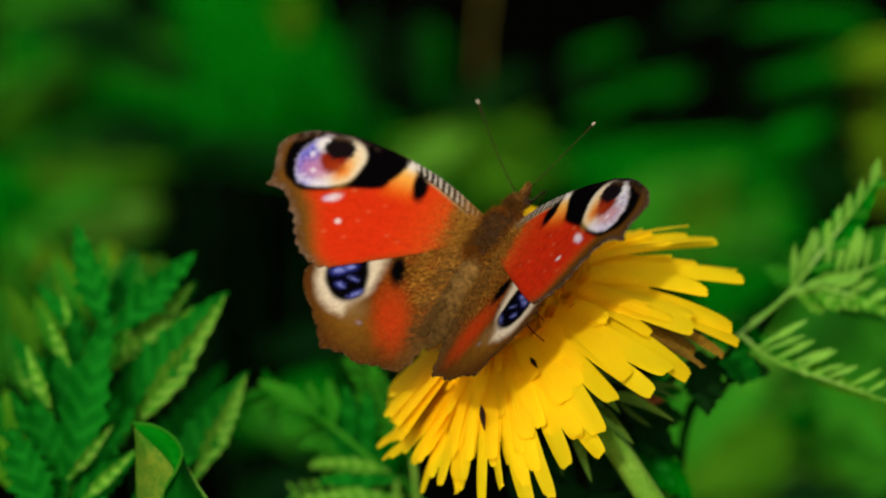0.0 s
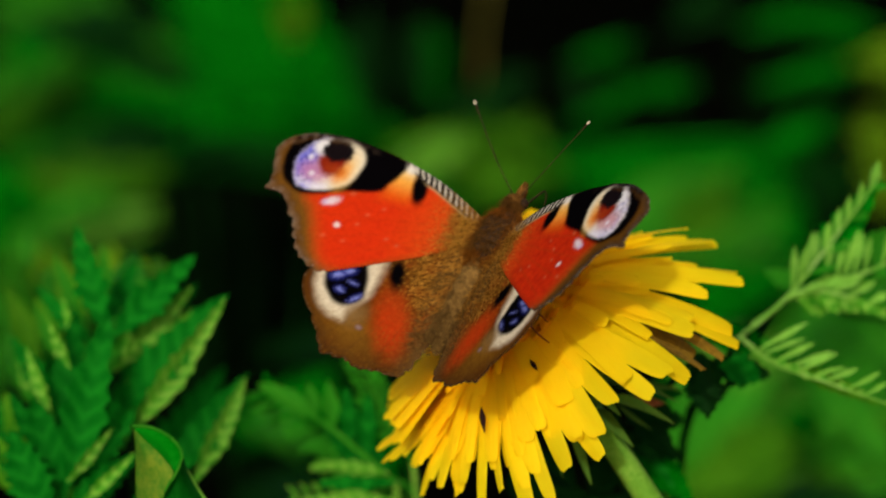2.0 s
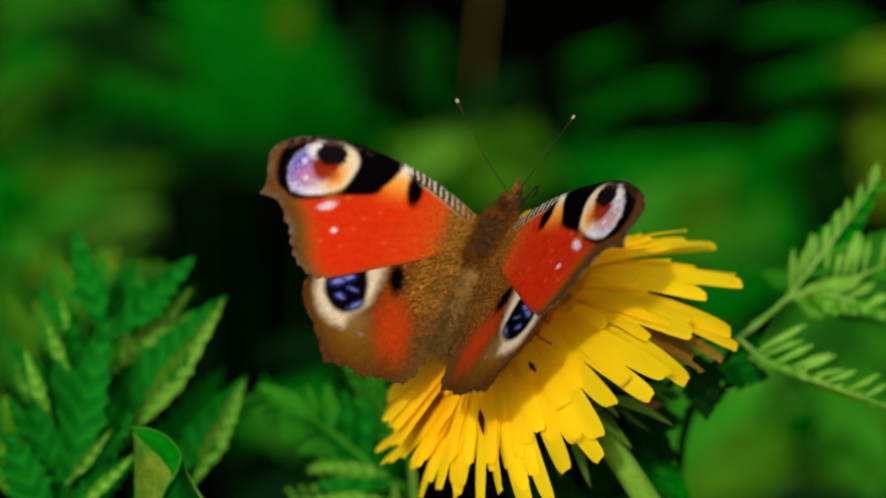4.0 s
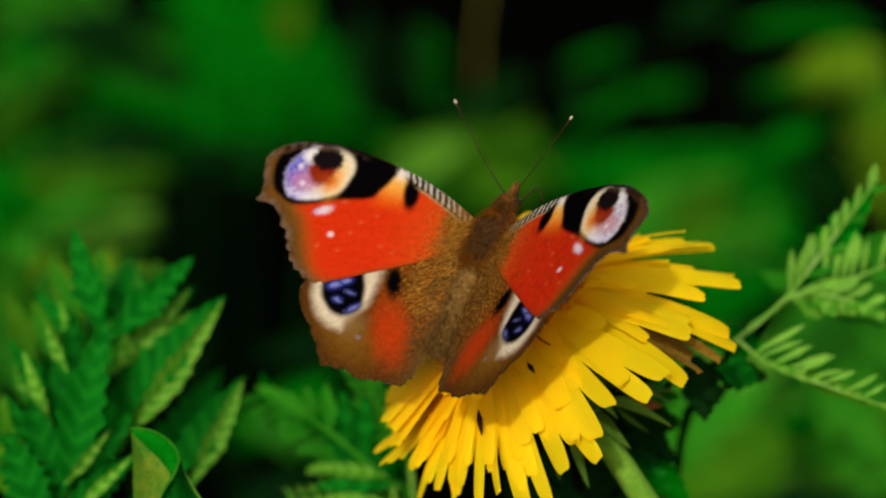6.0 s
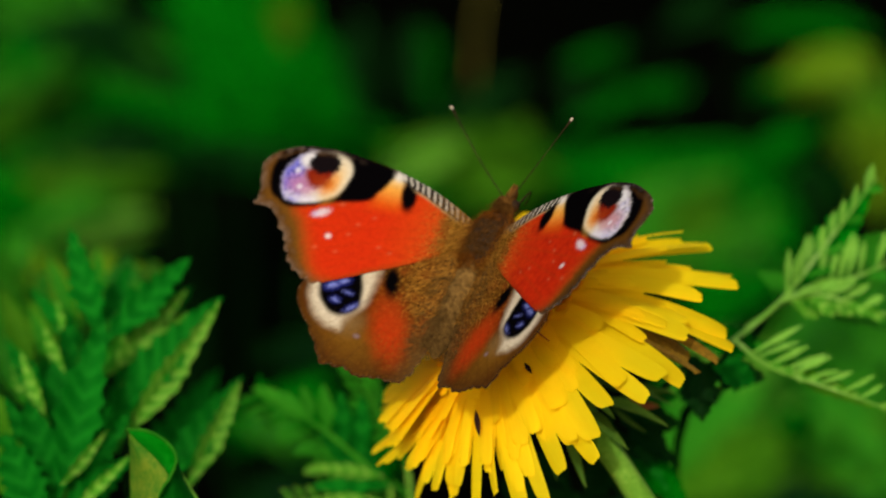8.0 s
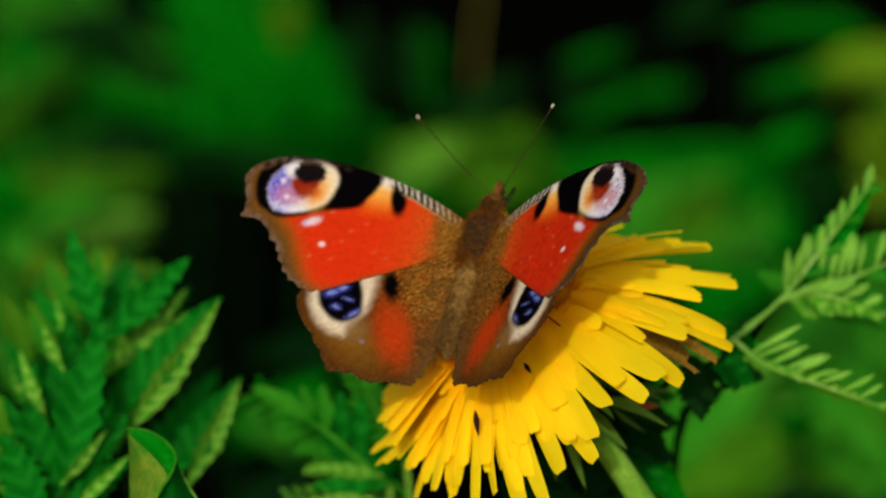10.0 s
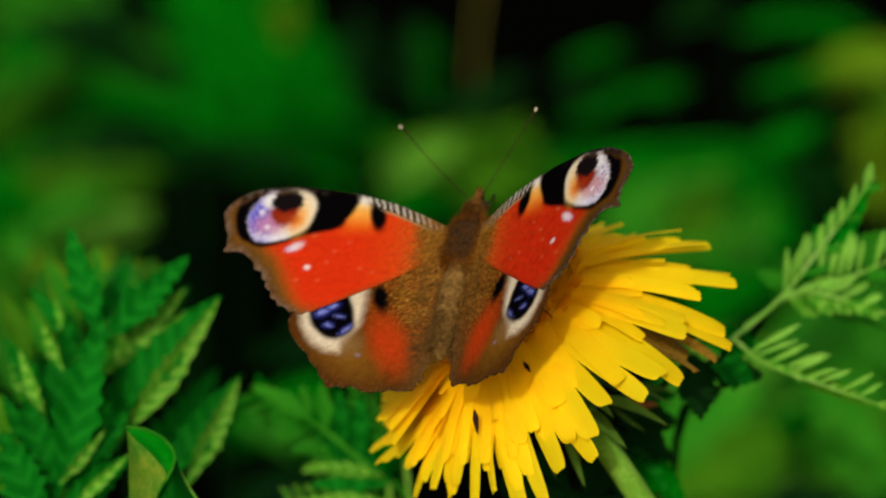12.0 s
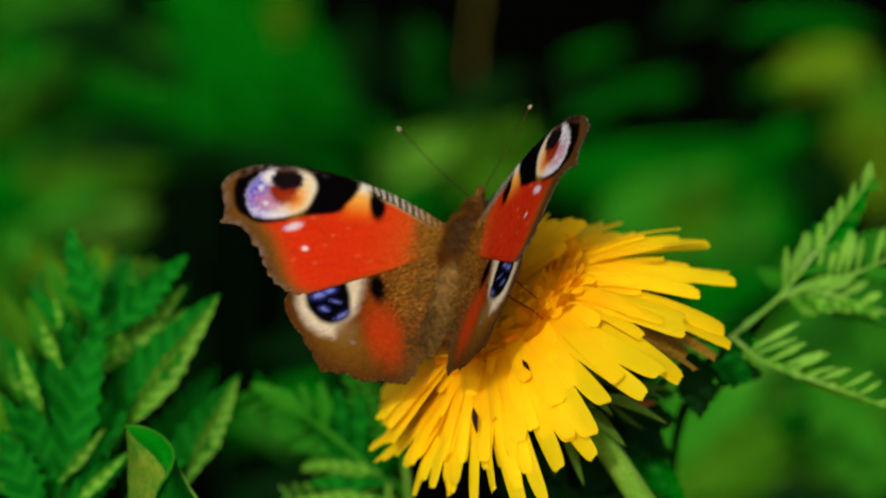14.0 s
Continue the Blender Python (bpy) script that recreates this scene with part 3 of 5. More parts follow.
    # lilac and pink outer half, dusted with pale scales
    outer = inn * soft(u - 25.6 + (g2 - 0.5) * 1.4, 1.2)
    # Angle-dependent sheen painted in: lilac on the left wing, whitish on the right.
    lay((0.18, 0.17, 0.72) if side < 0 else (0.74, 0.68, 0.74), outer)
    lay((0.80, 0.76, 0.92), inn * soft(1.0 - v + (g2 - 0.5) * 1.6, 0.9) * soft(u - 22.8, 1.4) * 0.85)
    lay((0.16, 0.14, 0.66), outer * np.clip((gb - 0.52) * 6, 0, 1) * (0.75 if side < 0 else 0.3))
    lay((0.62, 0.62, 0.95), outer * np.clip((g2 - 0.60) * 7, 0, 1) * 0.7)
    lay((0.02, 0.016, 0.06), outer * np.clip((0.45 - g2) * 9, 0, 1) * 0.8)
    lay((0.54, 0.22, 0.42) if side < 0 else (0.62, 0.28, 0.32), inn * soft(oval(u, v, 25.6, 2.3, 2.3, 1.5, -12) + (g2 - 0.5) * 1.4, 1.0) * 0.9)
    lay((0.86, 0.82, 0.82), inn * soft(oval(u, v, 26.0, 6.3, 1.3, 1.5, 20) + (g2 - 0.5) * 0.6, 0.6))
    lay((0.92, 0.86, 0.92), inn * soft(np.maximum(oval(u, v, 26.0, 1.8, 0.34, 0.34), oval(u, v, 27.1, 4.1, 0.34, 0.34)), 0.35) * 0.9)
    # the maroon and black pupil, orange towards the cream ring
    lay(YELLOW, soft(oval(u, v, 21.4, 3.7, 1.1, 2.4, 8), 1.0) * 0.75)
    lay((0.80, 0.22, 0.02), soft(oval(u, v, 22.2, 3.4, 1.2, 1.5, 20) + wob, 0.9) * 0.95)
    pupil = rounded(((25.9, 4.9), (25.8, 3.7), (24.9, 2.4), (23.2, 2.4), (22.2, 3.5), (21.9, 5.6), (23.6, 6.2)))
    lay((0.26, 0.020, 0.006), soft(inside_and_distance(pupil, u, v) + wob * 1.4 + (g2 - 0.5) * 0.6, 0.7))
    lay((0.40, 0.05, 0.008), soft(oval(u, v, 23.2, 3.3, 1.0, 0.6, 10), 0.8) * 0.6)
    spot = rounded(((25.9, 5.3), (25.4, 7.4), (24.1, 8.2), (22.2, 7.8), (21.5, 6.6), (21.9, 5.4), (24.1, 4.5)))
    lay((0.008, 0.005, 0.006), soft(inside_and_distance(spot, u, v) + wob * 1.4 + (g2 - 0.5) * 0.9, 0.35))
    lay((0.86, 0.80, 0.86), soft(oval(u, v, 21.45, -1.05, 1.2, 0.55, -32) + (g2 - 0.5) * 0.5, 0.35) * 0.8)
    lay((0.92, 0.80, 0.76), soft(oval(u, v, 19.3, -4.1, 0.42, 0.36), 0.3) * 0.9)
    lay((0.50, 0.44, 0.80), soft(oval(u, v, 22.3, -1.5, 0.4, 0.3), 0.4) * 0.6)
    for cu, cv, r in ((19.0, 1.0, 0.2), (15.8, -1.2, 0.14), (16.6, -3.0, 0.14), (13.9, 0.4, 0.12), (11.8, -3.6, 0.14), (10.0, -4.0, 0.12), (17.5, -6.0, 0.14), (20.6, -6.2, 0.16)):
        lay((0.80, 0.25, 0.10), soft(oval(u, v, cu, cv, r * 1.5, r, -30), 0.3) * 0.35)
    # the striped front edge
    lead = np.interp(u, [p[0] for p in FORE[:9]], [p[1] for p in FORE[:9]])
    deep = lead - v
    wide = np.interp(u, (0.5, 2.5, 9.6, 12.8), (1.6, 1.75, 1.55, 1.0))
    band = soft(wide - deep, 0.25) * soft(13.4 - u, 0.5) * soft(u - 0.4, 0.8)
    lean = np.sin((u + deep * 0.45) * 6.4 + (g - 0.5) * 3)
    lay((0.018, 0.013, 0.010), band)
    lay((0.88, 0.80, 0.64), band * soft(lean - 0.45 + (g2 - 0.5) * 1.2, 0.4) * soft(wide - 0.3 - deep, 0.2) * 0.75)
    lay((0.62, 0.44, 0.20), soft(0.13 - np.abs(deep - wide - 0.05), 0.14) * soft(9.8 - u, 1.0) * soft(u - 1, 1) * 0.7)
    lay((0.88, 0.80, 0.68), soft(oval(u, v, 12.6, 7.3, 0.7, 0.6), 0.4) * 0.9)
    lay((0.075, 0.03, 0.006), soft(0.22 - np.abs(edge - 0.95 - (g - 0.5) * 0.6), 0.3) * soft(u - 22, 3) * soft(8.0 - v, 1) * 0.55)
    # ragged pale fringe
    rimmed = soft(u - 19, 2) * soft(8.2 - v, 0.8)
    lay((0.25, 0.17, 0.11), soft(0.9 - edge, 0.5) * rimmed * np.clip((g - 0.3) * 2, 0, 1) * (0.55 if side < 0 else 0.15))
    lay((0.62, 0.52, 0.44), soft(0.3 - edge, 0.2) * np.clip((g2 - 0.55) * 6, 0, 1) * rimmed * 0.35)
    # hairy root
    lay(GOLD, soft(3.6 - u + (g - 0.5) * 2.5, 2.6) * (0.6 + 0.4 * g2))
    lay(BROWN, soft(1.0 - u, 2.0) * 0.6)
    g3 = grainy(u, v, 3.0, 21.0)
    lay((0.40, 0.20, 0.03), soft(6.0 - u, 3.0) * np.clip((g3 - 0.56) * 7, 0, 1) * 0.85)
    lay((0.06, 0.02, 0.004), soft(6.0 - u, 3.0) * np.clip((0.44 - g3) * 7, 0, 1) * 0.8)
    return col


def hind_colours(u, v, edge, side):
    g, g2 = grainy(u, v, 0.8, 13.0), grainy(u, v, 3.0, 18.0)
    col = np.empty((len(u), 3))
    col[:] = (0.14, 0.041, 0.004)
    # The right hindwing gets a darker ground colour, as painted shade.
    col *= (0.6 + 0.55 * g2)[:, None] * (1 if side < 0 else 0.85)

    def lay(c, m):
        nonlocal col
        m = np.clip(m, 0, 1)[:, None]
        col = col * (1 - m) + np.array(c) * m
    lay((0.075, 0.026, 0.005), soft(-18.0 - v + (g - 0.5) * 2, 2.5) * 0.7)
    lay((0.13, 0.046, 0.006), soft(1.3 - edge + (g - 0.5), 1.2) * 0.35)
    lay((0.030, 0.013, 0.004), soft(0.45 - edge + (g2 - 0.5) * 0.5, 0.45) * 0.8)
    lay((0.05, 0.02, 0.006), soft(0.2 - np.abs(edge - 1.0 - (g - 0.5) * 0.6), 0.3) * soft(-11 - v, 2) * 0.6)
    lay((0.22, 0.098, 0.010), soft(oval(u, v, 11.5, -17.0, 4.2, 2.4, 25) + (g - 0.5) * 1.5, 2.5) * 0.75)
    wob = (g - 0.5) * 0.6
    blush = soft(oval(u, v, 6.1, -14.2, 2.6, 4.6, -20) + wob, 1.8)
    lay((0.52, 0.038, 0.005), blush * (0.7 + 0.3 * g2))
    lay((0.155, 0.060, 0.007), soft(6.8 - u + (v + 12) * 0.15 + (g - 0.5) * 3, 3.0) * soft(v + 13, 5.0) * (0.35 + 0.65 * g2) * (1 - 0.6 * blush))
    lay((0.14, 0.07, 0.02), soft(2.2 - u + (g - 0.5) * 2, 2.5) * 0.75)
    eye = inside_and_distance(rounded(((17.9, -11.4), (17.0, -13.2), (14.8, -14.7), (13.0, -14.5), (11.4, -12.8), (11.6, -10.8), (12.2, -8.8), (13.6, -7.2),
                                       (16.0, -7.6), (17.6, -9.4))), u, v)
    pale = rounded(((19.7, -10.4), (19.1, -13.0), (17.9, -15.1), (16.1, -16.5), (14.0, -17.1), (12.4, -16.9), (12.2, -15.4), (11.2, -13.8),
                    (10.2, -12.0), (9.9, -9.0), (10.4, -5.5), (15.0, -6.0), (20.0, -8.5)))
    lay((0.80, 0.68, 0.48), soft(inside_and_distance(pale, u, v) - 0.45 + wob * 0.7, 0.9) * (0.7 + 0.4 * g2))
    lay((0.24, 0.14, 0.05), soft(oval(u, v, 11.4, -15.2, 1.3, 1.6, 30), 1.4) * 0.7)
    lay(BLACK, soft(eye + wob * 0.3, 0.45))
    for cu, cv, a, b, t in ((16.1, -10.7, 1.3, 0.75, -30), (14.7, -9.7, 1.0, 0.6, -30), (15.0, -12.6, 0.7, 0.5, 0), (12.4, -13.1, 1.0, 0.4, -47), (13.6, -11.1, 0.5, 0.25, 0)):
        # Blue sheen as fixed colour, weaker on the right wing.
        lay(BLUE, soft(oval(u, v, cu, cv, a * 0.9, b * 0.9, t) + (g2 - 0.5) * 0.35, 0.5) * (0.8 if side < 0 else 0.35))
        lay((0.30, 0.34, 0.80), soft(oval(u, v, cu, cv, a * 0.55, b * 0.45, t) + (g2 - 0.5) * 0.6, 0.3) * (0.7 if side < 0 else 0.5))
    lay(BLACK, soft(oval(u, v, 8.2, -7.8, 1.1, 2.3, -18) + wob * 0.5, 0.5))
    lay((0.32, 0.26, 0.36), soft(oval(u, v, 10.2, -16.8, 0.35, 0.25), 0.3) * 0.5)
    for k in range(6):
        a = radians(-42 - k * 10)
        off = -(u - 0) * math.sin(a) + (v + 1) * math.cos(a)
        lay((0.07, 0.03, 0.010), soft(0.10 - np.abs(off), 0.15) * soft(-14 - v, 4) * soft(-eye - 2.0, 1) * 0.25)
    g3 = grainy(u, v, 3.0, 31.0)
    root = soft(9.0 - u + (v + 9) * 0.3, 3.0) * soft(v + 15, 6.0) * soft(-eye - 0.6, 1.0) * soft(-oval(u, v, 8.3, -7.9, 1.05, 2.4, -8), 0.5)
    root = root * (1 - 0.85 * blush)
    lay((0.26, 0.055, 0.008), root * np.clip((grainy(u, v, 0.35, 51.0) - 0.42) * 4, 0, 1) * soft(-4 - v, 4) * 0.7)
    lay((0.42, 0.20, 0.028), root * np.clip((g3 - 0.58) * 7, 0, 1) * 0.85)
    lay((0.035, 0.012, 0.003), root * np.clip((0.46 - g3) * 7, 0, 1) * 0.8)
    lay((0.21, 0.085, 0.011), soft(-15 - v, 2) * np.clip((g3 - 0.6) * 6, 0, 1) * 0.5)
    lay((0.40, 0.30, 0.16), soft(0.3 - edge, 0.2) * np.clip((g2 - 0.55) * 6, 0, 1) * soft(-10 - v, 2) * 0.25)
    return col


def wing_mesh(name, outline, colours, side, lift, scallop, step=0.17):
    """A thin wing, top and underside, with its outline bitten into small scallops; u outward, v forward, in mm."""
    line = rounded(outline, 8)
    c = line.mean(0)
    arc = np.r_[0, np.cumsum(np.hypot(*(np.diff(line, axis=0)).T))]
    lo, hi = line.min(0) - 0.4, line.max(0) + 0.4
    nu, nv = int((hi[0] - lo[0]) / step), int((hi[1] - lo[1]) / step)
    uu, vv = np.meshgrid(lo[0] + np.arange(nu) * step, lo[1] + np.arange(nv) * step, indexing="ij")
    # nibble the outer edge
    bite = np.array([scallop * (noise.noise(Vector((s * 0.55, 1.7, side * 2))) + 0.22 * math.sin(s * 3.1 + 5 * noise.noise(Vector((s * 0.4, 2, 0))))) + scallop * 0.6 * noise.noise(Vector((s * 1.7, 4.7, 0))) for s in arc])
    bite *= np.clip((line[:, 0] - (24 if outline is FORE else -99)) / 3, 0, 1) if outline is FORE else np.clip((-15 - line[:, 1]) / 3, 0, 1)
    if outline is FORE:
        bite *= np.clip((6.0 - line[:, 1]) / 2, 0, 1)
        bite += np.clip((line[:, 0] - 16) / 4, 0, 1) * np.clip((-3 - line[:, 1]) / 2, 0, 1) * np.array([scallop * (0.8 * noise.noise(Vector((s * 0.6, 9, 0))) + 0.7 * math.sin(s * 3.6 + 4 * noise.noise(Vector((s * 0.5, 3, 0))))) for s in arc])
    out = line - c
    line = c + out * (1 + bite / np.maximum(np.hypot(*out.T), 1))[:, None]
    d = inside_and_distance(line, uu.ravel(), vv.ravel()).reshape(uu.shape)
    keep = d > -0.02
    cell = keep[:-1, :-1] & keep[1:, :-1] & keep[1:, 1:] & keep[:-1, 1:]
    used = np.zeros_like(keep)
    for a in (0, 1):
        for b in (0, 1):
            used[a:nu - 1 + a, b:nv - 1 + b] |= cell
    index = np.full(used.shape, -1)
    index[used] = np.arange(used.sum())
    u, v, dd = uu[used], vv[used], d[used]
    # pull the rim onto the outline
    full = np.zeros_like(used, int)
    for a in (0, 1):
        for b in (0, 1):
            full[a:nu - 1 + a, b:nv - 1 + b] += cell
    rim = np.nonzero(full[used] < 4)[0]
    fine = np.concatenate([line + (np.roll(line, -1, 0) - line) * t for t in (0, 0.25, 0.5, 0.75)])
    for k in rim:
        q = np.argmin((fine[:, 0] - u[k]) ** 2 + (fine[:, 1] - v[k]) ** 2)
        u[k], v[k] = fine[q]
    camber = -0.0012 * (u - 8) ** 2 * 0.5 + 0.06 * np.array([noise.noise(Vector((x * 0.22, y * 0.22, side))) for x, y in zip(u, v)]) * 3
    camber -= 0.025 * np.clip(u - 27, 0, None) ** 2
    camber *= np.clip(u / 6, 0, 1)
    ridge = np.zeros(len(u))
    for k in range(9):
        a = radians(16 - k * 8.5) if outline is FORE else radians(-18 - k * 10)
        off = -(u + 1) * math.sin(a) + (v - 2) * math.cos(a)
        ridge += 0.05 * np.exp(-(off / 0.25) ** 2) * np.clip(u / 5, 0, 1)
    z = lift + camber + ridge
    n = len(u)
    col = colours(u, v, np.clip(dd, 0, 9), side)
    x = u * side
    co = np.concatenate([np.stack([x, v, z], 1), np.stack([x, v, z - 0.09], 1)]) * MM
    under = np.empty((n, 3))
    under[:] = (0.03, 0.02, 0.015)
    i, j = np.nonzero(cell)
    quads = np.stack([index[i, j], index[i + 1, j], index[i + 1, j + 1], index[i, j + 1]], 1)
    if side < 0:
        quads = quads[:, ::-1]
    faces = np.concatenate([quads, quads[:, ::-1] + n]).tolist()
    edges = {}
    for f in quads.tolist():
        for a, b in zip(f, f[1:] + f[:1]):
            edges[(a, b)] = True
    faces += [[b, a, a + n, b + n] for (a, b) in edges if (b, a) not in edges]
    me = bpy.data.meshes.new(name)
    me.from_pydata(co.tolist(), [], faces)
    layer = me.color_attributes.new("scales", "FLOAT_COLOR", "POINT")
    rgba = np.ones((2 * n, 4), np.float32)
    rgba[:n, :3], rgba[n:, :3] = col * 0.51, under
    layer.data.foreach_set("color", rgba.ravel())
    me.materials.append(WING)
    me.shade_smooth()
    return me


def ovoid(bm, centre, radii, n=18, m=12, taper=0.0):
    rows_ = []
    for i in range(1, m):
        t = math.pi * i / m
        y, r = -math.cos(t), math.sin(t)
        k = 1 + taper * y
        rows_.append([bm.verts.new((centre[0] + radii[0] * r * k * math.cos(a * 2 * math.pi / n), centre[1] + radii[1] * y,
                                    centre[2] + radii[2] * r * k * math.sin(a * 2 * math.pi / n))) for a in range(n)])
    for q, w in zip(rows_, rows_[1:]):
        for k in range(n):
            bm.faces.new((q[k], w[k], w[(k + 1) % n], q[(k + 1) % n]))
    for y, row in ((-1, rows_[0]), (1, rows_[-1])):
        p = bm.verts.new((centre[0], centre[1] + radii[1] * y, centre[2]))
        for k in range(n):
            bm.faces.new((p, row[k], row[(k + 1) % n]) if y < 0 else (p, row[(k + 1) % n], row[k]))


def hairs(name, spots, material, parent, length, width, seed, label=""):
    """Short tapering hairs, each a thin three-sided spike, that lean backwards."""
    rnd_ = random.Random(seed)
    verts, faces = [], []
    for p, nrm, lean in spots:
        way = (nrm * rnd_.uniform(0.3, 0.9) + lean * rnd_.uniform(0.6, 1.2) + Vector([rnd_.gauss(0, 0.35) for _ in range(3)])).normalized()
        ln = length * rnd_.uniform(0.5, 1.2)
        a = way.cross(Vector((0.3, 0.2, 0.9))).normalized() * width
        b = way.cross(a).normalized() * width
        k = len(verts)
        verts += [p + a, p - a * 0.5 + b * 0.87, p - a * 0.5 - b * 0.87, p + way * ln]
        faces += [(k, k + 1, k + 3), (k + 1, k + 2, k + 3), (k + 2, k, k + 3)]
    me = bpy.data.meshes.new(name)
    me.from_pydata([tuple(v) for v in verts], [], faces)
    me.materials.append(material)
    return piece(name, me, parent, None, label)


def build_butterfly():
    """Thing space: x to the butterfly's right, y to its head, z to its back; the wings' hinges at x = -2.2 and 2.2 mm."""
    fly = thing("butterfly", Matrix.Identity(4), "peacock butterfly with red, eye-spotted wings half open on the dandelion", "butterfly")
    bm = bmesh.new()
    ovoid(bm, (0, 2.4 * MM, -0.9 * MM), (3.1 * MM, 5.2 * MM, 2.4 * MM), 22, 14)
    part("thorax", bm, DARK, fly, "thorax under long brown fur")
    bm = bmesh.new()
    pts = [Vector((0, y * MM, z * MM)) for y, z in ((-1.5, -1.0), (-4.4, -1.2), (-8, -1.5), (-11.4, -1.9), (-14.4, -2.4), (-15.9, -2.7))]
    ps = curve_points(pts, 36)
    rad = []
    for i in range(37):
        t = i / 36
        r = 2.0 * math.sin(math.pi * min(1, 0.30 + 0.68 * t)) ** 0.7 * (1 + 0.05 * math.cos(t * 7 * 2 * math.pi))
        rad.append(max(r, 0.2) * MM)
    tube(bm, ps, rad, 18)
    part("abdomen", bm, GREY_FUR, fly, "grey-brown ringed abdomen")
    bm = bmesh.new()
    ovoid(bm, (0, 8.2 * MM, -0.6 * MM), (1.5 * MM, 1.3 * MM, 1.4 * MM), 16, 10)
    head = part("head", bm, OLIVE_FUR, fly)
    for s in (-1, 1):
        bm = bmesh.new()
        ovoid(bm, (s * 1.25 * MM, 8.5 * MM, -0.6 * MM), (0.6 * MM, 0.75 * MM, 0.85 * MM), 12, 8)
        part("eye", bm, DARK, head)
        bm = bmesh.new()
        tube(bm, [Vector((s * 0.35, 9.0, -0.7)) * MM, Vector((s * 0.4, 10.0, -0.5)) * MM, Vector((s * 0.25, 11.4, -0.1)) * MM], [0.6 * MM, 0.5 * MM, 0.12 * MM], 8)
        part("palp", bm, OLIVE_FUR, head)
    rnd_ = random.Random(7)

    def around(cy, ry, rx, rz, cz, n, y0, y1):
        out = []
        for _ in range(n):
            y = rnd_.uniform(y0, y1)
            a = rnd_.uniform(-0.25, math.pi + 0.25)
            k = math.sqrt(max(0.02, 1 - ((y - cy) / ry) ** 2))
            nrm = Vector((math.cos(a), 0.0, math.sin(a)))
            out.append((Vector((rx * k * math.cos(a), y, cz + rz * k * math.sin(a))) * MM, nrm, Vector((0, -1.0, 0))))
        return out
    coat = around(2.4, 5.2, 3.0, 2.3, -0.9, 2600, -2.6, 7.4)
    dark_top = [h for h in coat if abs(h[0].x) < 2.0 * MM and -0.5 * MM < h[0].y < 5.4 * MM and h[1].z > 0.4]
    hairs("thorax_fur", [h for h in coat if h not in dark_top], FUR, fly, 1.8 * MM, 0.06 * MM, 1, "long brown fur")
    hairs("back_fur", dark_top, OLIVE_FUR, fly, 1.2 * MM, 0.06 * MM, 5, "dark olive fur")
    hairs("collar_fur", around(7.8, 1.8, 1.5, 1.4, -0.6, 500, 6.4, 9.2), OLIVE_FUR, fly, 1.2 * MM, 0.05 * MM, 2)
    hairs("abdomen_fur", around(-7, 11, 1.75, 1.6, -1.4, 2000, -15.2, -1.5), GREY_FUR, fly, 1.3 * MM, 0.05 * MM, 3)
    wings = {}
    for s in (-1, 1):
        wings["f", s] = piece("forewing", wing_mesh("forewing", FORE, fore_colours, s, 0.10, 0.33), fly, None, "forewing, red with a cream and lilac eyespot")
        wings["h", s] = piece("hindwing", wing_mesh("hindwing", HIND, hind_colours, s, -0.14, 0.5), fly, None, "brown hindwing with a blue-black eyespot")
        for which, (u0, u1, v0, v1), n, hm in (("f", (-0.8, 4.4, -1.5, 3.6), 380, GOLD_FUR), ("h", (-1.2, 5.5, -11.0, -0.5), 700, GOLD_FUR), ("h", (-0.8, 2.6, -17.0, -4.0), 500, GREY_FUR)):
            spots = []
            for _ in range(n):
                u = u0 + (u1 - u0) * rnd_.random() ** 1.5
                v = rnd_.uniform(v0, v1)
                spots.append((Vector((s * u, v, 0.14 if which == "f" else -0.10)) * MM, Vector((0, 0, 0.45)), Vector((s * 0.75, -0.6, 0))))
            hairs("wing_fur", spots, hm, wings[which, s], 1.8 * MM, 0.045 * MM, n + s)
    feelers = []
    for s in (-1, 1):
        f = piece("antenna", antenna_mesh(s), fly, None, "thin dark antenna with a pale club")
        bm = bmesh.new()
        ovoid(bm, (0, 15.6 * MM, 0), (0.2 * MM, 0.34 * MM, 0.2 * MM), 10, 8)
        part("club", bm, CLUB, f, "pale club")
        feelers.append(f)
    bm = bmesh.new()
    line = curve_points([Vector(p) * MM for p in ((0, 0, 0), (0.7, 1.9, -0.2), (1.3, 3.2, -0.45), (1.95, 2.9, -1.0), (2.5, 1.7, -1.75))], 18)
    tube(bm, line, [0.16 * MM - 0.004 * MM * k for k in range(19)], 6)
    tongue = part("proboscis", bm, DARK, fly, "thin dark hooked proboscis")
    # legs reach down to the florets
    for s in (-1, 1):
        for y0, x1, y1, x2, y2 in ((4.5, 4.0, 7.5, 5.5, 9.0), (1.8, 6.0, -0.5, 9.6, -2.9), (-0.4, 5.4, -3.6, 11.2, -6.2)):
            if s > 0 and y0 < 4:                 # built below
                continue
            bm = bmesh.new()
            line = curve_points([Vector((s * 1.2, y0, -2.6)) * MM, Vector((s * x1, y1, -3.0)) * MM, Vector((s * x2, y2, -8.6)) * MM], 10)
            tube(bm, line, [0.32 * MM - 0.02 * MM * k for k in range(11)], 6)
            part("leg", bm, LEG, fly)
    # the two right legs that show beside the wing
    for line in (((1.2, 3.4, -2.6), (8.0, -2.2, -1.9), (10.2, -3.4, -2.0), (12.6, -4.9, -2.2), (13.4, -5.2, -3.8)), ((1.2, 1.8, -2.6), (9.6, -5.6, -1.8), (11.7, -6.7, -2.4), (13.8, -7.5, -3.0), (14.2, -7.4, -5.4))):
        bm = bmesh.new()
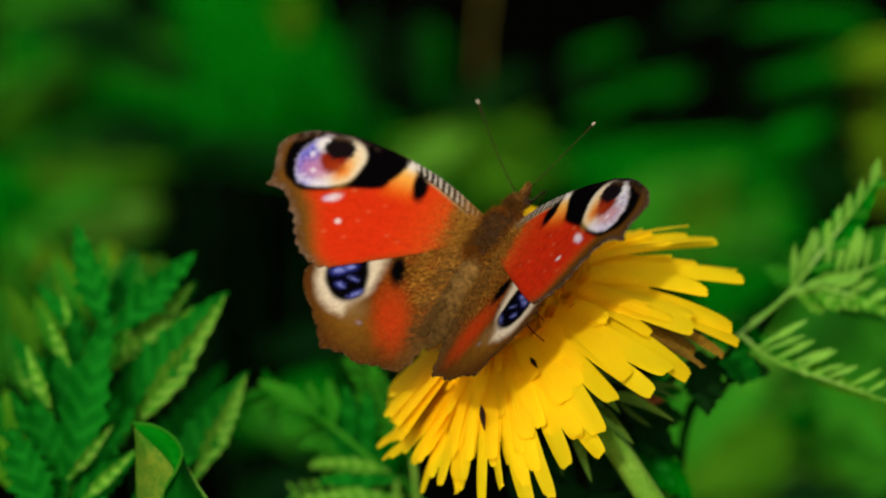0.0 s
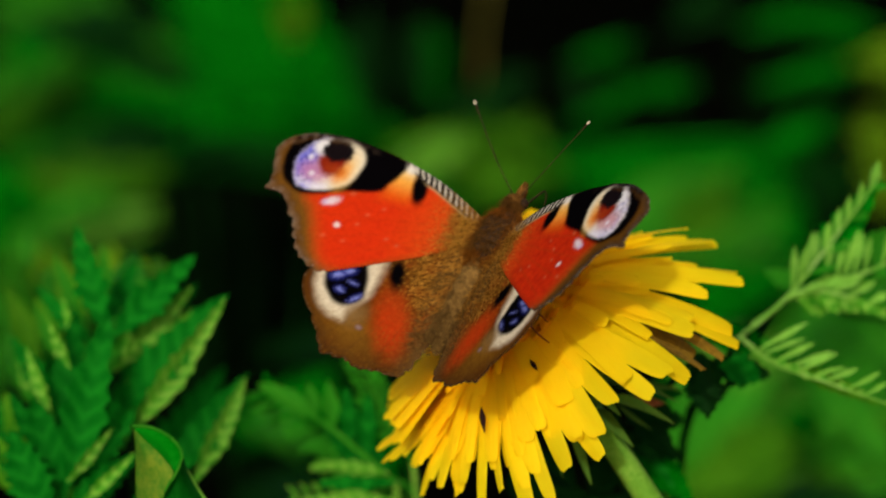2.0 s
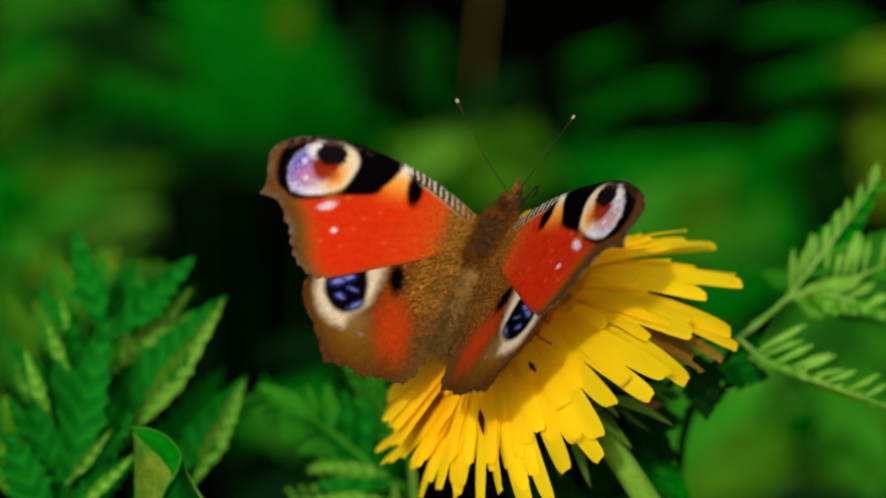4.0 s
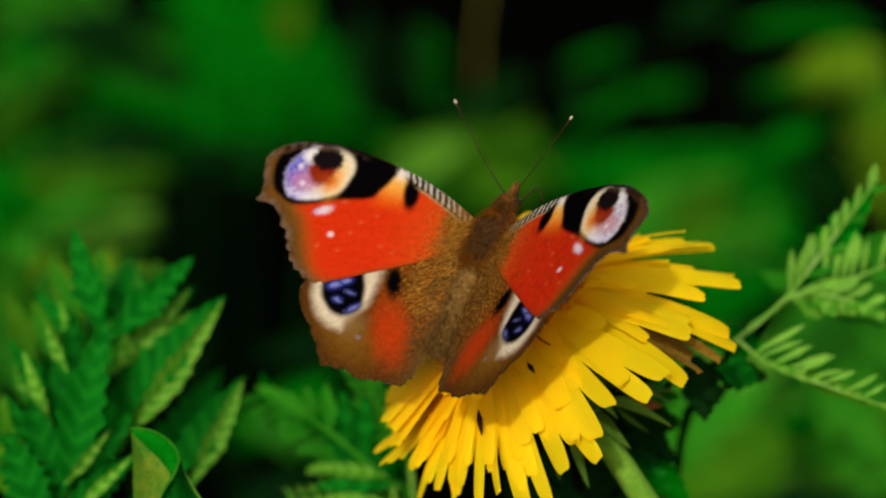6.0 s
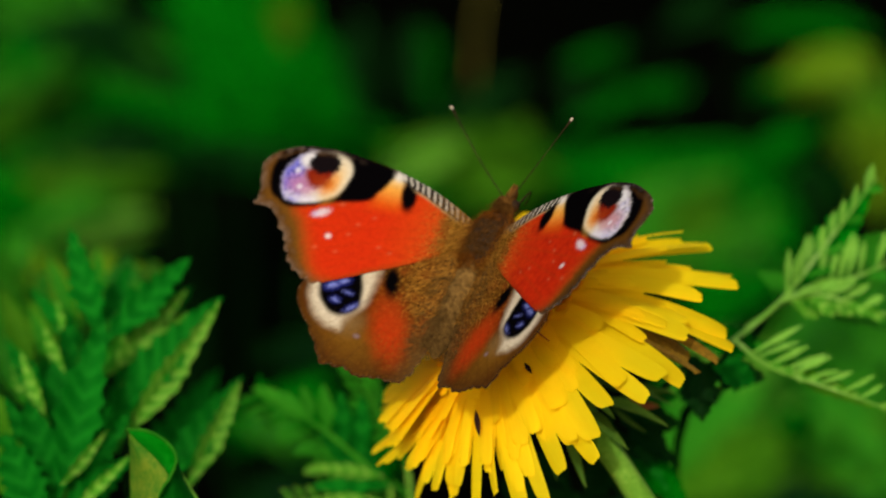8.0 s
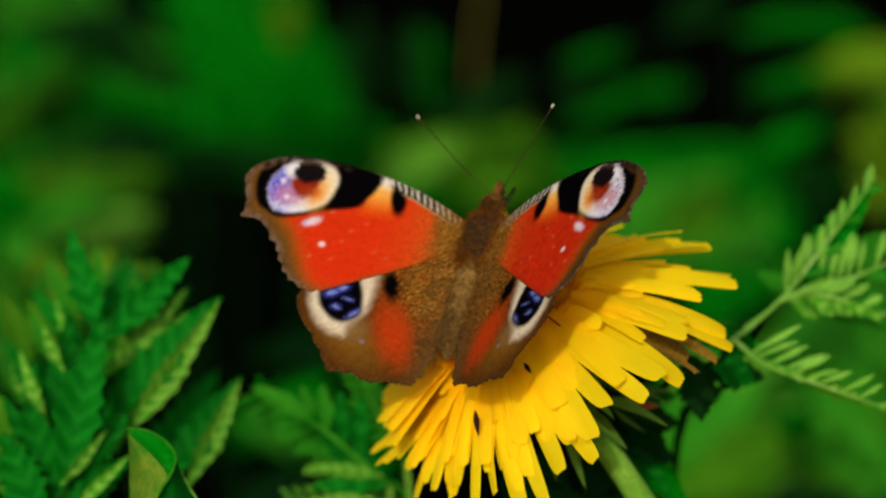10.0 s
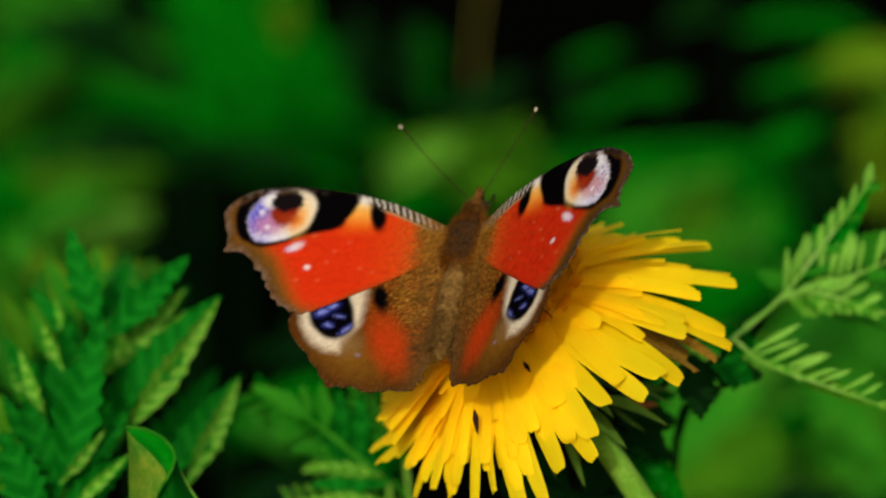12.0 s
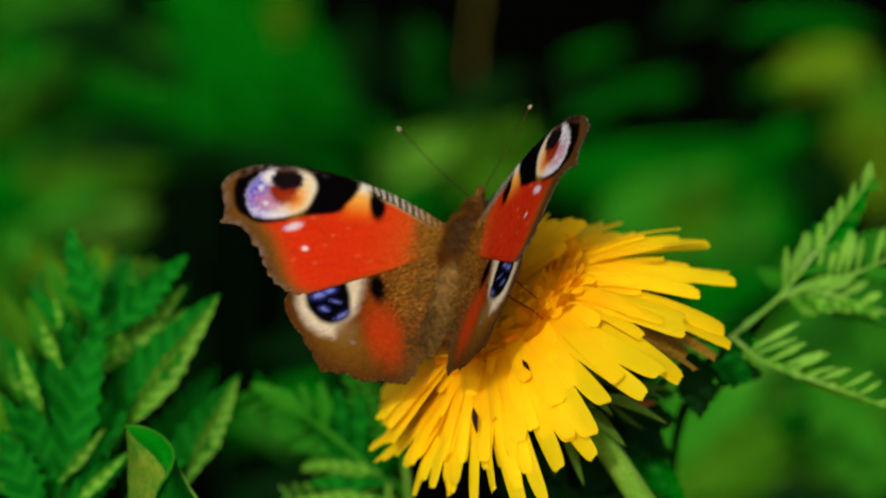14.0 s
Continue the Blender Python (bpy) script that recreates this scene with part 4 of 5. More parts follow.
        tube(bm, curve_points([Vector(p) * MM for p in line], 12), [0.22 * MM - 0.010 * MM * k for k in range(13)], 6)
        part("leg", bm, LEG, fly)
    return fly, wings, feelers, tongue


def antenna_mesh(s):
    bm = bmesh.new()
    line = curve_points([Vector((0, 0, 0)), Vector((s * 0.25, 5, 0.15)) * MM, Vector((s * 0.2, 10, 0.15)) * MM, Vector((0, 15.2, 0)) * MM], 20)
    tube(bm, line, [0.08 * MM] * 19 + [0.12 * MM, 0.15 * MM], 6)
    return mesh_of("antenna", bm, DARK)


LEG = furry("leg_brown", (0.13, 0.022, 0.006), (0.28, 0.06, 0.015))
butterfly, wings, antennae, tongue = build_butterfly()


def motions():
    body, left, right, feel_l, feel_r = [], [], [], [], []
    # seconds; thorax right, up, towards the lens (mm) and its turn x, y, z (degrees);
    # raise, twist and sweep of the left and of the right wings; antenna tips: sideways and up, left then right
    for t, x, y, z, rx, ry, rz, la, lb, lc, ra, rb, rc, lx, lz, qx, qz in (
        (0, 5.75, 0.37, 5.68, -16.9, -42.4, -23.6, 25.4, -0.8, 10.7, 25.3, 0.9, -11.5, 52.9, 18.1, -37.9, 23.3),
        (0.5, 5.73, 0.22, 5.72, -16.6, -41.7, -23.0, 25.5, 0.1, 9.5, 25.5, 0.5, -11.2, 51.8, 18.1, -37.3, 22.9),
        (1, 5.81, 0.28, 5.94, -18.3, -41.9, -22.3, 25.6, -0.5, 9.7, 25.3, 0.6, -10.1, 51.7, 18.8, -38.1, 24.1),
        (1.5, 5.69, 0.23, 7.00, -15.3, -41.6, -23.1, 25.4, -0.4, 9.6, 25.4, 0.1, -11.2, 52.0, 16.5, -37.3, 23.0),
        (2, 5.71, 0.26, 6.41, -15.4, -41.5, -21.5, 25.9, -1.5, 8.0, 25.1, -1.6, -10.3, 50.3, 15.8, -38.1, 22.6),
        (2.5, 5.71, 0.35, 6.65, -8.6, -41.3, -22.1, 27.2, -4.9, 6.8, 25.6, -5.1, -14.1, 52.7, 19.7, -35.3, 24.2),
        (3, 5.66, 0.34, 6.65, -8.1, -41.1, -22.5, 28.0, -2.4, 7.3, 25.8, -3.4, -14.4, 54.0, 20.5, -34.1, 24.2),
        (5.5, 5.50, 0.30, 7.71, -9.9, -40.6, -21.8, 24.8, -2.2, 8.0, 24.1, -2.0, -12.8, 53.1, 17.1, -35.7, 24.5),
        (6, 5.41, 0.25, 7.97, -10.7, -39.8, -21.2, 24.2, -2.2, 8.0, 24.4, -1.8, -12.1, 52.5, 19.1, -35.4, 25.4),
        (6.5, 5.46, 0.23, 9.51, -12.0, -38.8, -19.9, 20.7, -1.1, 7.6, 21.7, -1.1, -10.1, 51.9, 18.1, -36.7, 25.6),
        (7, 5.56, 0.35, 8.21, -15.1, -37.9, -18.7, 20.0, -1.5, 8.3, 21.7, -0.2, -8.9, 53.2, 16.6, -38.2, 26.6),
        (7.5, 5.58, 0.41, 6.53, -19.8, -38.9, -17.0, 21.9, -0.7, 8.5, 23.5, 0.7, -8.1, 53.0, 19.5, -39.4, 28.5),
        (8, 5.61, 0.32, 5.77, -18.7, -38.4, -17.2, 23.9, -0.8, 8.2, 24.0, 0.1, -8.6, 53.2, 20.6, -38.8, 28.1),
        (10.5, 5.27, 0.46, 1.28, -25.3, -30.8, -5.8, 29.0, 0.1, 5.0, 30.5, 0.5, -3.7, 57.3, 25.8, -36.7, 29.0),
        (11, 5.11, 0.35, 0.63, -28.4, -31.7, -5.0, 31.1, 1.0, 6.6, 31.2, 2.6, -2.9, 55.7, 22.7, -40.1, 28.6),
        (11.5, 4.40, 0.27, 1.42, -33.7, -30.2, -1.7, 28.1, 2.2, 7.1, 30.3, 3.5, -0.8, 53.6, 20.4, -43.8, 31.1),
        (12, 3.34, -0.07, 3.00, -33.8, -29.9, 1.5, 23.6, 2.9, 7.1, 27.0, 3.9, -0.2, 51.3, 23.7, -43.6, 27.2),
        (12.5, 2.83, -0.28, 4.13, -30.3, -32.1, 1.3, 25.8, 1.9, 6.8, 27.8, 2.3, -2.0, 52.0, 22.6, -42.7, 26.3),
        (13, 2.83, -0.23, 3.91, -30.2, -32.1, 1.4, 26.6, 1.7, 7.2, 28.1, 2.4, -2.7, 52.0, 21.6, -41.2, 26.7),
        (13.5, 2.78, -0.05, 1.67, -30.9, -33.4, -0.2, 31.1, 2.2, 8.6, 30.5, 3.2, -4.2, 54.0, 23.5, -40.6, 27.4),
        (14, 2.97, 0.03, 0.56, -32.3, -34.7, -0.9, 38.2, -1.9, 9.5, 35.7, 4.8, -8.2, 57.2, 24.5, -41.3, 29.4),
    ):
        body.append((t, VIEW @ pose(x * MM, y * MM, z * MM - FOCUS, rx, ry, rz)))
        left.append((t, pose(-2.2 * MM, 0, 0, 0, la, 0) @ pose(0, 0, 0, lb, 0, 0) @ pose(0, 0, 0, 0, 0, lc)))
        right.append((t, pose(2.2 * MM, 0, 0, 0, -ra, 0) @ pose(0, 0, 0, rb, 0, 0) @ pose(0, 0, 0, 0, 0, -rc)))
        feel_l.append((t, pose(-0.7 * MM, 9.0 * MM, 0.2 * MM, lz, 0, lx)))
        feel_r.append((t, pose(0.7 * MM, 9.0 * MM, 0.2 * MM, qz, 0, qx)))
    walk(butterfly, body)
    walk(wings["f", -1], left)
    walk(wings["h", -1], left)
    walk(wings["f", 1], right)
    walk(wings["h", 1], right)
    walk(antennae[0], feel_l)
    walk(antennae[1], feel_r)
    # the proboscis comes out beside the head and folds away again: seconds, share unfolded
    unfold = ((0, 0), (1.8, 0), (2.2, 0.75), (2.6, 0.3), (3, 0), (4.6, 0.1), (5.4, 0.85), (6, 1), (6.2, 0.8), (6.45, 0), (10, 0), (14, 0))
    walk(tongue, [(t, pose(0.97 * MM, 8.67 * MM, -1.34 * MM, 0, 75 * (1 - k), 0)) for t, k in unfold])
    # the yellowish plant behind leans in the breeze: seconds, degrees
    sway = ((0, 6.3), (1.3, 8.7), (2.5, 8), (3.2, 7.4), (4.2, 6.4), (5.3, 4.4), (6.4, -1.8), (7.6, -1.6), (8.2, -2), (9.2, 1.2), (10.3, 4.4), (11.4, 5), (12.7, 0.4), (13.3, -2), (14, -2.4))
    walk(swaying, [(t, SWAY_ROOT @ pose(0, 0, 0, 0, a, 0)) for t, a in sway])


# ---- plants beside the flower ----
def plant(name, root, label, category="plant", group=""):
    return thing(name, ground_under(root), label, category, group)


# broad toothed herb, close beside the flower on the near side of the thicket
herb = plant("toothed_herb", at(-52.3, -36.7, 20), "tall green herb with deeply toothed feathered leaves", "herb")
crown = at(-52.7, -35.9, 44)
stalk("stem", [ground_under(crown), crown * 0.5 + ground_under(crown) * 0.5 + Vector((0.004, 0, 0)), crown], 1.6 * MM, 1.1 * MM, STEM, herb)
stalk("rib", [crown, at(-50.7, -22.3, 44), at(-47.9, -11.9, 44)], 0.7 * MM, 0.3 * MM, FRESH, herb)
# Pale leaflets laid along dark ones paint the sunlit halves of folded leaves.
for k, (b, t, w, mat, roll, dp) in enumerate((
        (at(-47.5, -11.9, 36), at(-52.2, 3.8, 36), 6.2, HERB, -10, 0.35),
        (at(-46.7, -11.9, 52), at(-43.5, 1.3, 84), 8.5, FRESH, 10, 0.3), (at(-44.3, -9.5, 60), at(-39.5, 0.1, 84), 7.0, OLIVE, 0, 0.3), (at(-50.7, -12.7, 60), at(-56.7, -1.5, 84), 8.0, FRESH, 0, 0.3),
        (at(-49.1, -17.5, 52), at(-55.9, 0.1, 82), 9.0, FRESH, -15, 0.3),
        (at(-47.1, -12.3, 36), at(-34.9, -0.2, 40), 6.6, HERB, 12, 0.35),
        (at(-46.7, -16.7, 43), at(-34.7, -4.3, 46), 6.6, HERB, 10, 0.35),
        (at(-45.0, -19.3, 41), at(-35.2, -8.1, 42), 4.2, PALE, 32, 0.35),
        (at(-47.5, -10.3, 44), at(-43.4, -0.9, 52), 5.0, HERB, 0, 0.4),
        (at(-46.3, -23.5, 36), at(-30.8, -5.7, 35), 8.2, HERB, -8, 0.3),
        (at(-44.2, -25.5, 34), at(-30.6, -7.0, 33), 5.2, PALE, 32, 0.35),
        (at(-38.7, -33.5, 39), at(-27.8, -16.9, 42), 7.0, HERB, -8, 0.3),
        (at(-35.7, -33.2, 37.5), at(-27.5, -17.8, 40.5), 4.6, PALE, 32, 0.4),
        (at(-53.3, -33.5, 26), at(-47.4, -8.7, 24), 8.4, HERB, 8, 0.3),
        (at(-53.9, -33.5, 32), at(-52.3, -8.3, 38), 8.6, HERB, -12, 0.3),
        (at(-53.8, -36.3, 28), at(-58.1, -20.6, 26), 8.6, HERB, 0, 0.3),
        (at(-55.5, -39.1, 26), at(-61.3, -25.1, 24), 8.5, HERB, -10, 0.3),
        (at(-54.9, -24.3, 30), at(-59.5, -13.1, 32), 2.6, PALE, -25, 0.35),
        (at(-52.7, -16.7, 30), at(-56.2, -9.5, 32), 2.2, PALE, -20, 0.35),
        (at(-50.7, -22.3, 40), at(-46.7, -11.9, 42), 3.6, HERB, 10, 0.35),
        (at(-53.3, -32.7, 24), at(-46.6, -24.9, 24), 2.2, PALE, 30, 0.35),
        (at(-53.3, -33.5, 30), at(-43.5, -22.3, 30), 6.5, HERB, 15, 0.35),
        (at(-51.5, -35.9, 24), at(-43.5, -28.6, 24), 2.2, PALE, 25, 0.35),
        (at(-53.9, -37.9, 28), at(-43.5, -28.7, 28), 6.5, HERB, 10, 0.35),
        (at(-57.9, -22.3, 48), at(-62.3, -9.5, 72), 5.0, FRESH, 0, 0.35),
        (at(-59.5, -35.1, 42), at(-63.5, -19.9, 52), 6.0, HERB, 0, 0.35),
        (at(-48.3, -25.5, 70), at(-36.3, -9.5, 76), 8.0, HERB, 10, 0.35), (at(-50.7, -20.7, 72), at(-38.7, -3.1, 80), 8.0, HERB, 0, 0.35),
        (at(-42.7, -33.5, 66), at(-30.7, -15.9, 72), 8.0, HERB, 10, 0.35), (at(-56.3, -28.7, 66), at(-53.1, -9.5, 76), 8.0, HERB, 0, 0.35),
        (at(-57.9, -35.1, 60), at(-59.5, -22.3, 66), 8.0, HERB, 0, 0.35), (at(-41.9, -36.7, 60), at(-36.3, -23.9, 62), 7.0, HERB, 0, 0.35),
        (at(-45.9, -22.3, 50), at(-36.3, -12.7, 54), 4.0, FRESH, 20, 0.35), (at(-49.9, -31.1, 46), at(-41.9, -20.7, 46), 4.0, FRESH, 20, 0.35),
        (at(-44.3, -36.7, 34), at(-35.1, -28.7, 34), 5.0, HERB, 10, 0.4),
        (at(-50.7, -10.3, 50), at(-55.4, 0.1, 52), 3.4, FRESH, -15, 0.4), (at(-49.5, -13.5, 48), at(-57.9, -4.7, 50), 4.4, HERB, -10, 0.4), (at(-47.7, -8.3, 54), at(-48.2, 1.3, 56), 3.4, FRESH, 0, 0.4),
        (at(-45.5, -10.3, 46), at(-38.3, -1.4, 50), 3.0, FRESH, 25, 0.4), (at(-44.2, -13.7, 41), at(-36.3, -5.4, 43), 1.8, PALE, 30, 0.45), (at(-53.1, -16.7, 46), at(-57.9, -7.5, 48), 3.4, FRESH, -15, 0.4),
        (at(-55.1, -21.1, 42), at(-61.3, -11.9, 44), 4.6, HERB, -10, 0.4), (at(-51.5, -14.7, 42), at(-54.1, -6.3, 44), 1.8, PALE, -20, 0.45), (at(-46.7, -15.9, 42), at(-41.8, -8.3, 44), 1.9, PALE, 20, 0.45),
        (at(-57.1, -15.9, 60), at(-61.9, -4.7, 64), 5.0, OLIVE, 0, 0.35), (at(-42.7, -15.9, 48), at(-34.6, -9.5, 52), 3.4, HERB, 15, 0.4), (at(-49.9, -19.9, 34), at(-44.7, -11.5, 34), 3.4, FRESH, 15, 0.4),
        (at(-52.3, -27.9, 27), at(-49.1, -19.9, 26), 1.5, PALE, 20, 0.45), (at(-56.7, -28.7, 30), at(-61.5, -19.9, 32), 4.0, HERB, 0, 0.4), (at(-48.2, -9.5, 37), at(-51.7, 1.7, 36.5), 1.3, FRESH, -25, 0.4))):
    leaflet(herb, b, t, w, mat, (TO_LENS + PIC_UP * 0.3).normalized(), roll, 8, dp * (1.35 if mat is HERB else 1.0), 0.5, 0.06, 0.04, k, widest=0.38)

# Some pale ones here again put sunlit bands into colour.
for k, (b, t, w, mat, roll) in enumerate((
        (at(-49.5, -11.9, 62), at(-55.4, 0.1, 66), 5.5, YELLOWISH, -10), (at(-47.5, -12.7, 70), at(-48.3, 0.9, 78), 7.0, YELLOWISH, 0), (at(-45.9, -12.7, 72), at(-41.8, -0.7, 80), 7.5, YELLOWISH, 10),
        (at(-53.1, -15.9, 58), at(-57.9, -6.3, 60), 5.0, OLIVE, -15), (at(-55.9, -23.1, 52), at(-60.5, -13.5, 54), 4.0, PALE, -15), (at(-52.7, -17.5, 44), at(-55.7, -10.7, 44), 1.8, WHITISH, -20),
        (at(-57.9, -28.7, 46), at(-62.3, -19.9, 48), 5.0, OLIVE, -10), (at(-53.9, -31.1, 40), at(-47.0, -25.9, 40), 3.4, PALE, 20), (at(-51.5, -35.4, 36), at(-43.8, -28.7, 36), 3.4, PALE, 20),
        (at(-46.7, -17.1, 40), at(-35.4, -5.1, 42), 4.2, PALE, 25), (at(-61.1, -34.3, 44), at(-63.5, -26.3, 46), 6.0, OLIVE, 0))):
    leaflet(herb, b, t, w, mat, (TO_LENS + PIC_UP * 0.3).normalized(), roll, 7, 0.35, 0.4, 0.06, 0.05, 170 + k, widest=0.42)

# curled light leaf in front of the herb
curled = plant("curled_leaf", at(-36.3, -36.7, 0), "light green leaf curled over along its edge", "leaf")
inv = total(curled).inverted()


def between(name, one, other, swell, mat, label=""):
    """A strip of leaf from one edge line to another, swelling towards the lens by `swell` metres."""
    bm = bmesh.new()
    rows_ = []
    for p, q in zip(curve_points(one, 20), curve_points(other, 20)):
        rows_.append([bm.verts.new(inv @ (p.lerp(q, k / 8) + TO_LENS * swell * math.sin(k / 8 * math.pi) * min(1, (q - p).length / 0.004))) for k in range(9)])
    for q, w in zip(rows_, rows_[1:]):
        for k in range(8):
            bm.faces.new((q[k], q[k + 1], w[k + 1], w[k]))
    part(name, bm, mat, curled, label)


between("blade", [at(-43.8, -24.9, 2), at(-43.5, -28.7, 2), at(-43.5, -32.7, 2), at(-43.4, -36.7, 2), at(-43.3, -41.5, 2)],
        [at(-43.7, -25.2, 1.5), at(-42.4, -26.5, 0), at(-41.1, -27.7, -1.5), at(-39.6, -29.2, -3), at(-38.1, -31.3, -4), at(-39.0, -33.2, -4), at(-39.9, -35.9, -4), at(-40.6, -38.7, -4), at(-41.1, -41.5, -4)], 0.0012, MOTTLED)
between("fold", [at(-43.7, -25.2, 1.8), at(-42.4, -26.5, 0.4), at(-41.1, -27.7, -1), at(-39.6, -29.2, -2.5), at(-38.1, -31.4, -3.5)],
        [at(-43.9, -24.7, 2), at(-41.6, -24.8, 1.5), at(-39.2, -25.8, 0), at(-37.5, -27.4, -1.5), at(-36.9, -29.2, -2.5), at(-37.9, -31.4, -4)], -0.001, DEEP, "shaded green inside of the curl")
between("far_half", [at(-37.0, -28.7, -2), at(-37.2, -30.3, -3), at(-38.1, -31.9, -3.6), at(-39.0, -33.4, -3.6), at(-39.9, -35.9, -3.6), at(-41.1, -41.5, -3.6)],
        [at(-36.8, -28.7, -1), at(-36.2, -30.8, 1), at(-35.0, -33.1, 2), at(-33.9, -34.8, 2.5), at(-32.7, -36.7, 3), at(-30.3, -41.5, 3)], 0.0008, HERB)
stalk("rolled_edge", [at(-43.9, -24.7, 2), at(-41.6, -24.8, 1.5), at(-39.2, -25.8, 0), at(-37.5, -27.4, -1.5), at(-36.9, -29.2, -2.6), at(-37.9, -31.6, -4.2), at(-39.0, -33.3, -4.4), at(-39.9, -35.9, -4.4), at(-41.1, -41.5, -4.4)], 0.22 * MM, 0.26 * MM, FRESH, curled, "rolled leaf edge")
stalk("rim", [at(-36.2, -30.8, 1), at(-35.0, -33.1, 2), at(-33.9, -34.8, 2.5), at(-32.7, -36.7, 3), at(-30.3, -41.5, 3)], 0.15 * MM, 0.3 * MM, WHITISH, curled, "pale leaf rim")
stalk("stem", [at(-33.1, -41.5, 2), at(-33.1, -41.5, 2).lerp(ground_under(at(-30.7, -43.1, 6)), 0.35), at(-33.1, -41.5, 2).lerp(ground_under(at(-30.7, -43.1, 6)), 0.7), ground_under(at(-30.7, -43.1, 6))], 1.0 * MM, 1.4 * MM, STEM, curled)

# fine ferns on the far side of the flower
UPFACE = (TO_LENS + PIC_UP * 0.6).normalized()


def comb(parent, line, thick, upper, lower, width, seed, upmat, lowmat):
    """A narrow frond: a rib through points and slender blunt leaflets; upper and lower are (first, last, count, angle, length in mm)."""
    rnd_ = random.Random(seed)
    ps = curve_points(line, 60)
    stalk("rib", line, thick * MM, thick * 0.4 * MM, upmat, parent, sides=6)
    for (first, last, count, angle, long_), mat, wide in ((upper, upmat, 1.0), (lower, lowmat, 1.5)):
        for k in range(count):
            f = first + (last - first) * (k + rnd_.uniform(-0.15, 0.15)) / max(1, count - 1)
            p = ps[max(0, min(60, int(f * 60)))]
            a = radians(angle + rnd_.uniform(-7, 7))
            size = long_ * MM * (1 - 0.55 * f ** 1.5) * rnd_.uniform(0.85, 1.12)
            way = PIC_RIGHT * math.cos(a) + PIC_UP * math.sin(a) + TO_LENS * rnd_.uniform(-0.1, 0.25)
            leaflet(parent, p, p + way * size, width * wide * (1 - 0.35 * f) * rnd_.uniform(0.9, 1.15), mat, (TO_LENS + PIC_UP * 0.25).normalized(),
                    rnd_.uniform(-25, 25), 0, 0, rnd_.uniform(0.2, 0.5), rnd_.uniform(-0.05, 0.15), seed=seed * 40 + k, widest=0.62)


for k, (line, thick, upper, lower, w, um, lm, lb) in enumerate((
        ([at(41.3, -12.7, 27), at(48.7, -6.5, 31), at(54.9, 1.3, 33), at(62.2, 11.0, 34)], 0.42, (0.36, 0.98, 10, 84, 7.6), (0.5, 0.95, 4, 20, 6.0), 1.5, WHITISH, FRESH, "light green fern frond with upright leaflets"),
        ([at(48.7, -6.5, 31), at(54.9, -4.1, 33), at(59.7, -3.0, 31), at(68.5, 0.9, 36)], 0.5, (0.3, 0.95, 8, 80, 8.5), (0.1, 0.95, 5, -20, 6.0), 1.5, WHITISH, FRESH, "light green feathered fern frond"),
        ([at(48.7, -6.5, 31), at(52.5, -5.5, 31), at(59.7, -7.1, 30), at(70.1, -11.1, 34)], 0.45, (0.10, 0.95, 8, 25, 6.0), (0.10, 0.95, 8, -35, 6.0), 1.9, WHITISH, PALE, "light green drooping fern frond"),
        ([at(42.1, -12.1, 24), at(47.0, -15.9, 22), at(55.4, -18.9, 20), at(68.5, -23.5, 16)], 0.4, (0.16, 0.95, 11, 22, 8.5), (0.3, 0.95, 8, -8, 3.0), 1.15, WHITISH, PALE, "pale green fern frond with one-sided leaflets"))):
    fern = plant("fern_frond", line[0], lb, "fern", "ferns beside the flower")
    comb(fern, line, thick, upper, lower, w, 20 + k, um, lm)
    foot_f = ground_under(at(31.7, -36.7, 60))
    stalk("stem", [foot_f, foot_f.lerp(at(33.3, -33.5, 52), 0.5), at(33.3, -33.5, 52), at(38.1, -19.9, 40), at(41.3, -12.7, 25)] if k in (0, 3) else [foot_f, foot_f.lerp(at(33.3, -33.5, 52), 0.5), at(33.3, -33.5, 52), at(39.7, -19.9, 40), line[0]], 0.9 * MM, 0.4 * MM, SHADED, fern, n=24)

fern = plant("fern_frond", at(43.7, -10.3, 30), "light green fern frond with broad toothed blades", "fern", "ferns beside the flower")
stalk("stem", [ground_under(at(31.7, -36.7, 60)), ground_under(at(31.7, -36.7, 60)).lerp(at(33.3, -33.5, 52), 0.5), at(33.3, -33.5, 52), at(39.7, -19.9, 40), at(43.7, -10.3, 30)], 0.9 * MM, 0.4 * MM, SHADED, fern, n=24)
stalk("rib", [at(43.7, -10.3, 30), at(49.3, -6.7, 33), at(54.9, -3.1, 36)], 0.4 * MM, 0.3 * MM, PALE, fern)
for k, (b, t, w, mat, roll) in enumerate((
        (at(49.7, -6.3, 36), at(62.2, 10.3, 38), 7.5, DEEP, 12), (at(52.5, -5.1, 38), at(65.3, 3.3, 40), 8.5, FRESH, 8), (at(49.3, -6.7, 36), at(55.7, 0.1, 40), 6.0, FRESH, 0),
        (at(53.3, -5.1, 37), at(65.3, -2.3, 40), 6.5, FRESH, -10), (at(51.7, -5.9, 37), at(64.5, -10.3, 38), 6.0, FRESH, -20), (at(50.9, -5.5, 44), at(45.3, -2.3, 50), 4.0, FRESH, 0),
        (at(44.9, -12.3, 26), at(52.5, -17.5, 26), 4.0, FRESH, 0), (at(49.3, -15.9, 24), at(62.1, -21.7, 22), 3.4, OLIVE, 10))):
    leaflet(fern, b, t, w, mat, (TO_LENS + PIC_UP * 0.3).normalized(), roll, 9, 0.35, 0.3, 0.05, 0.03, 140 + k, widest=0.35)

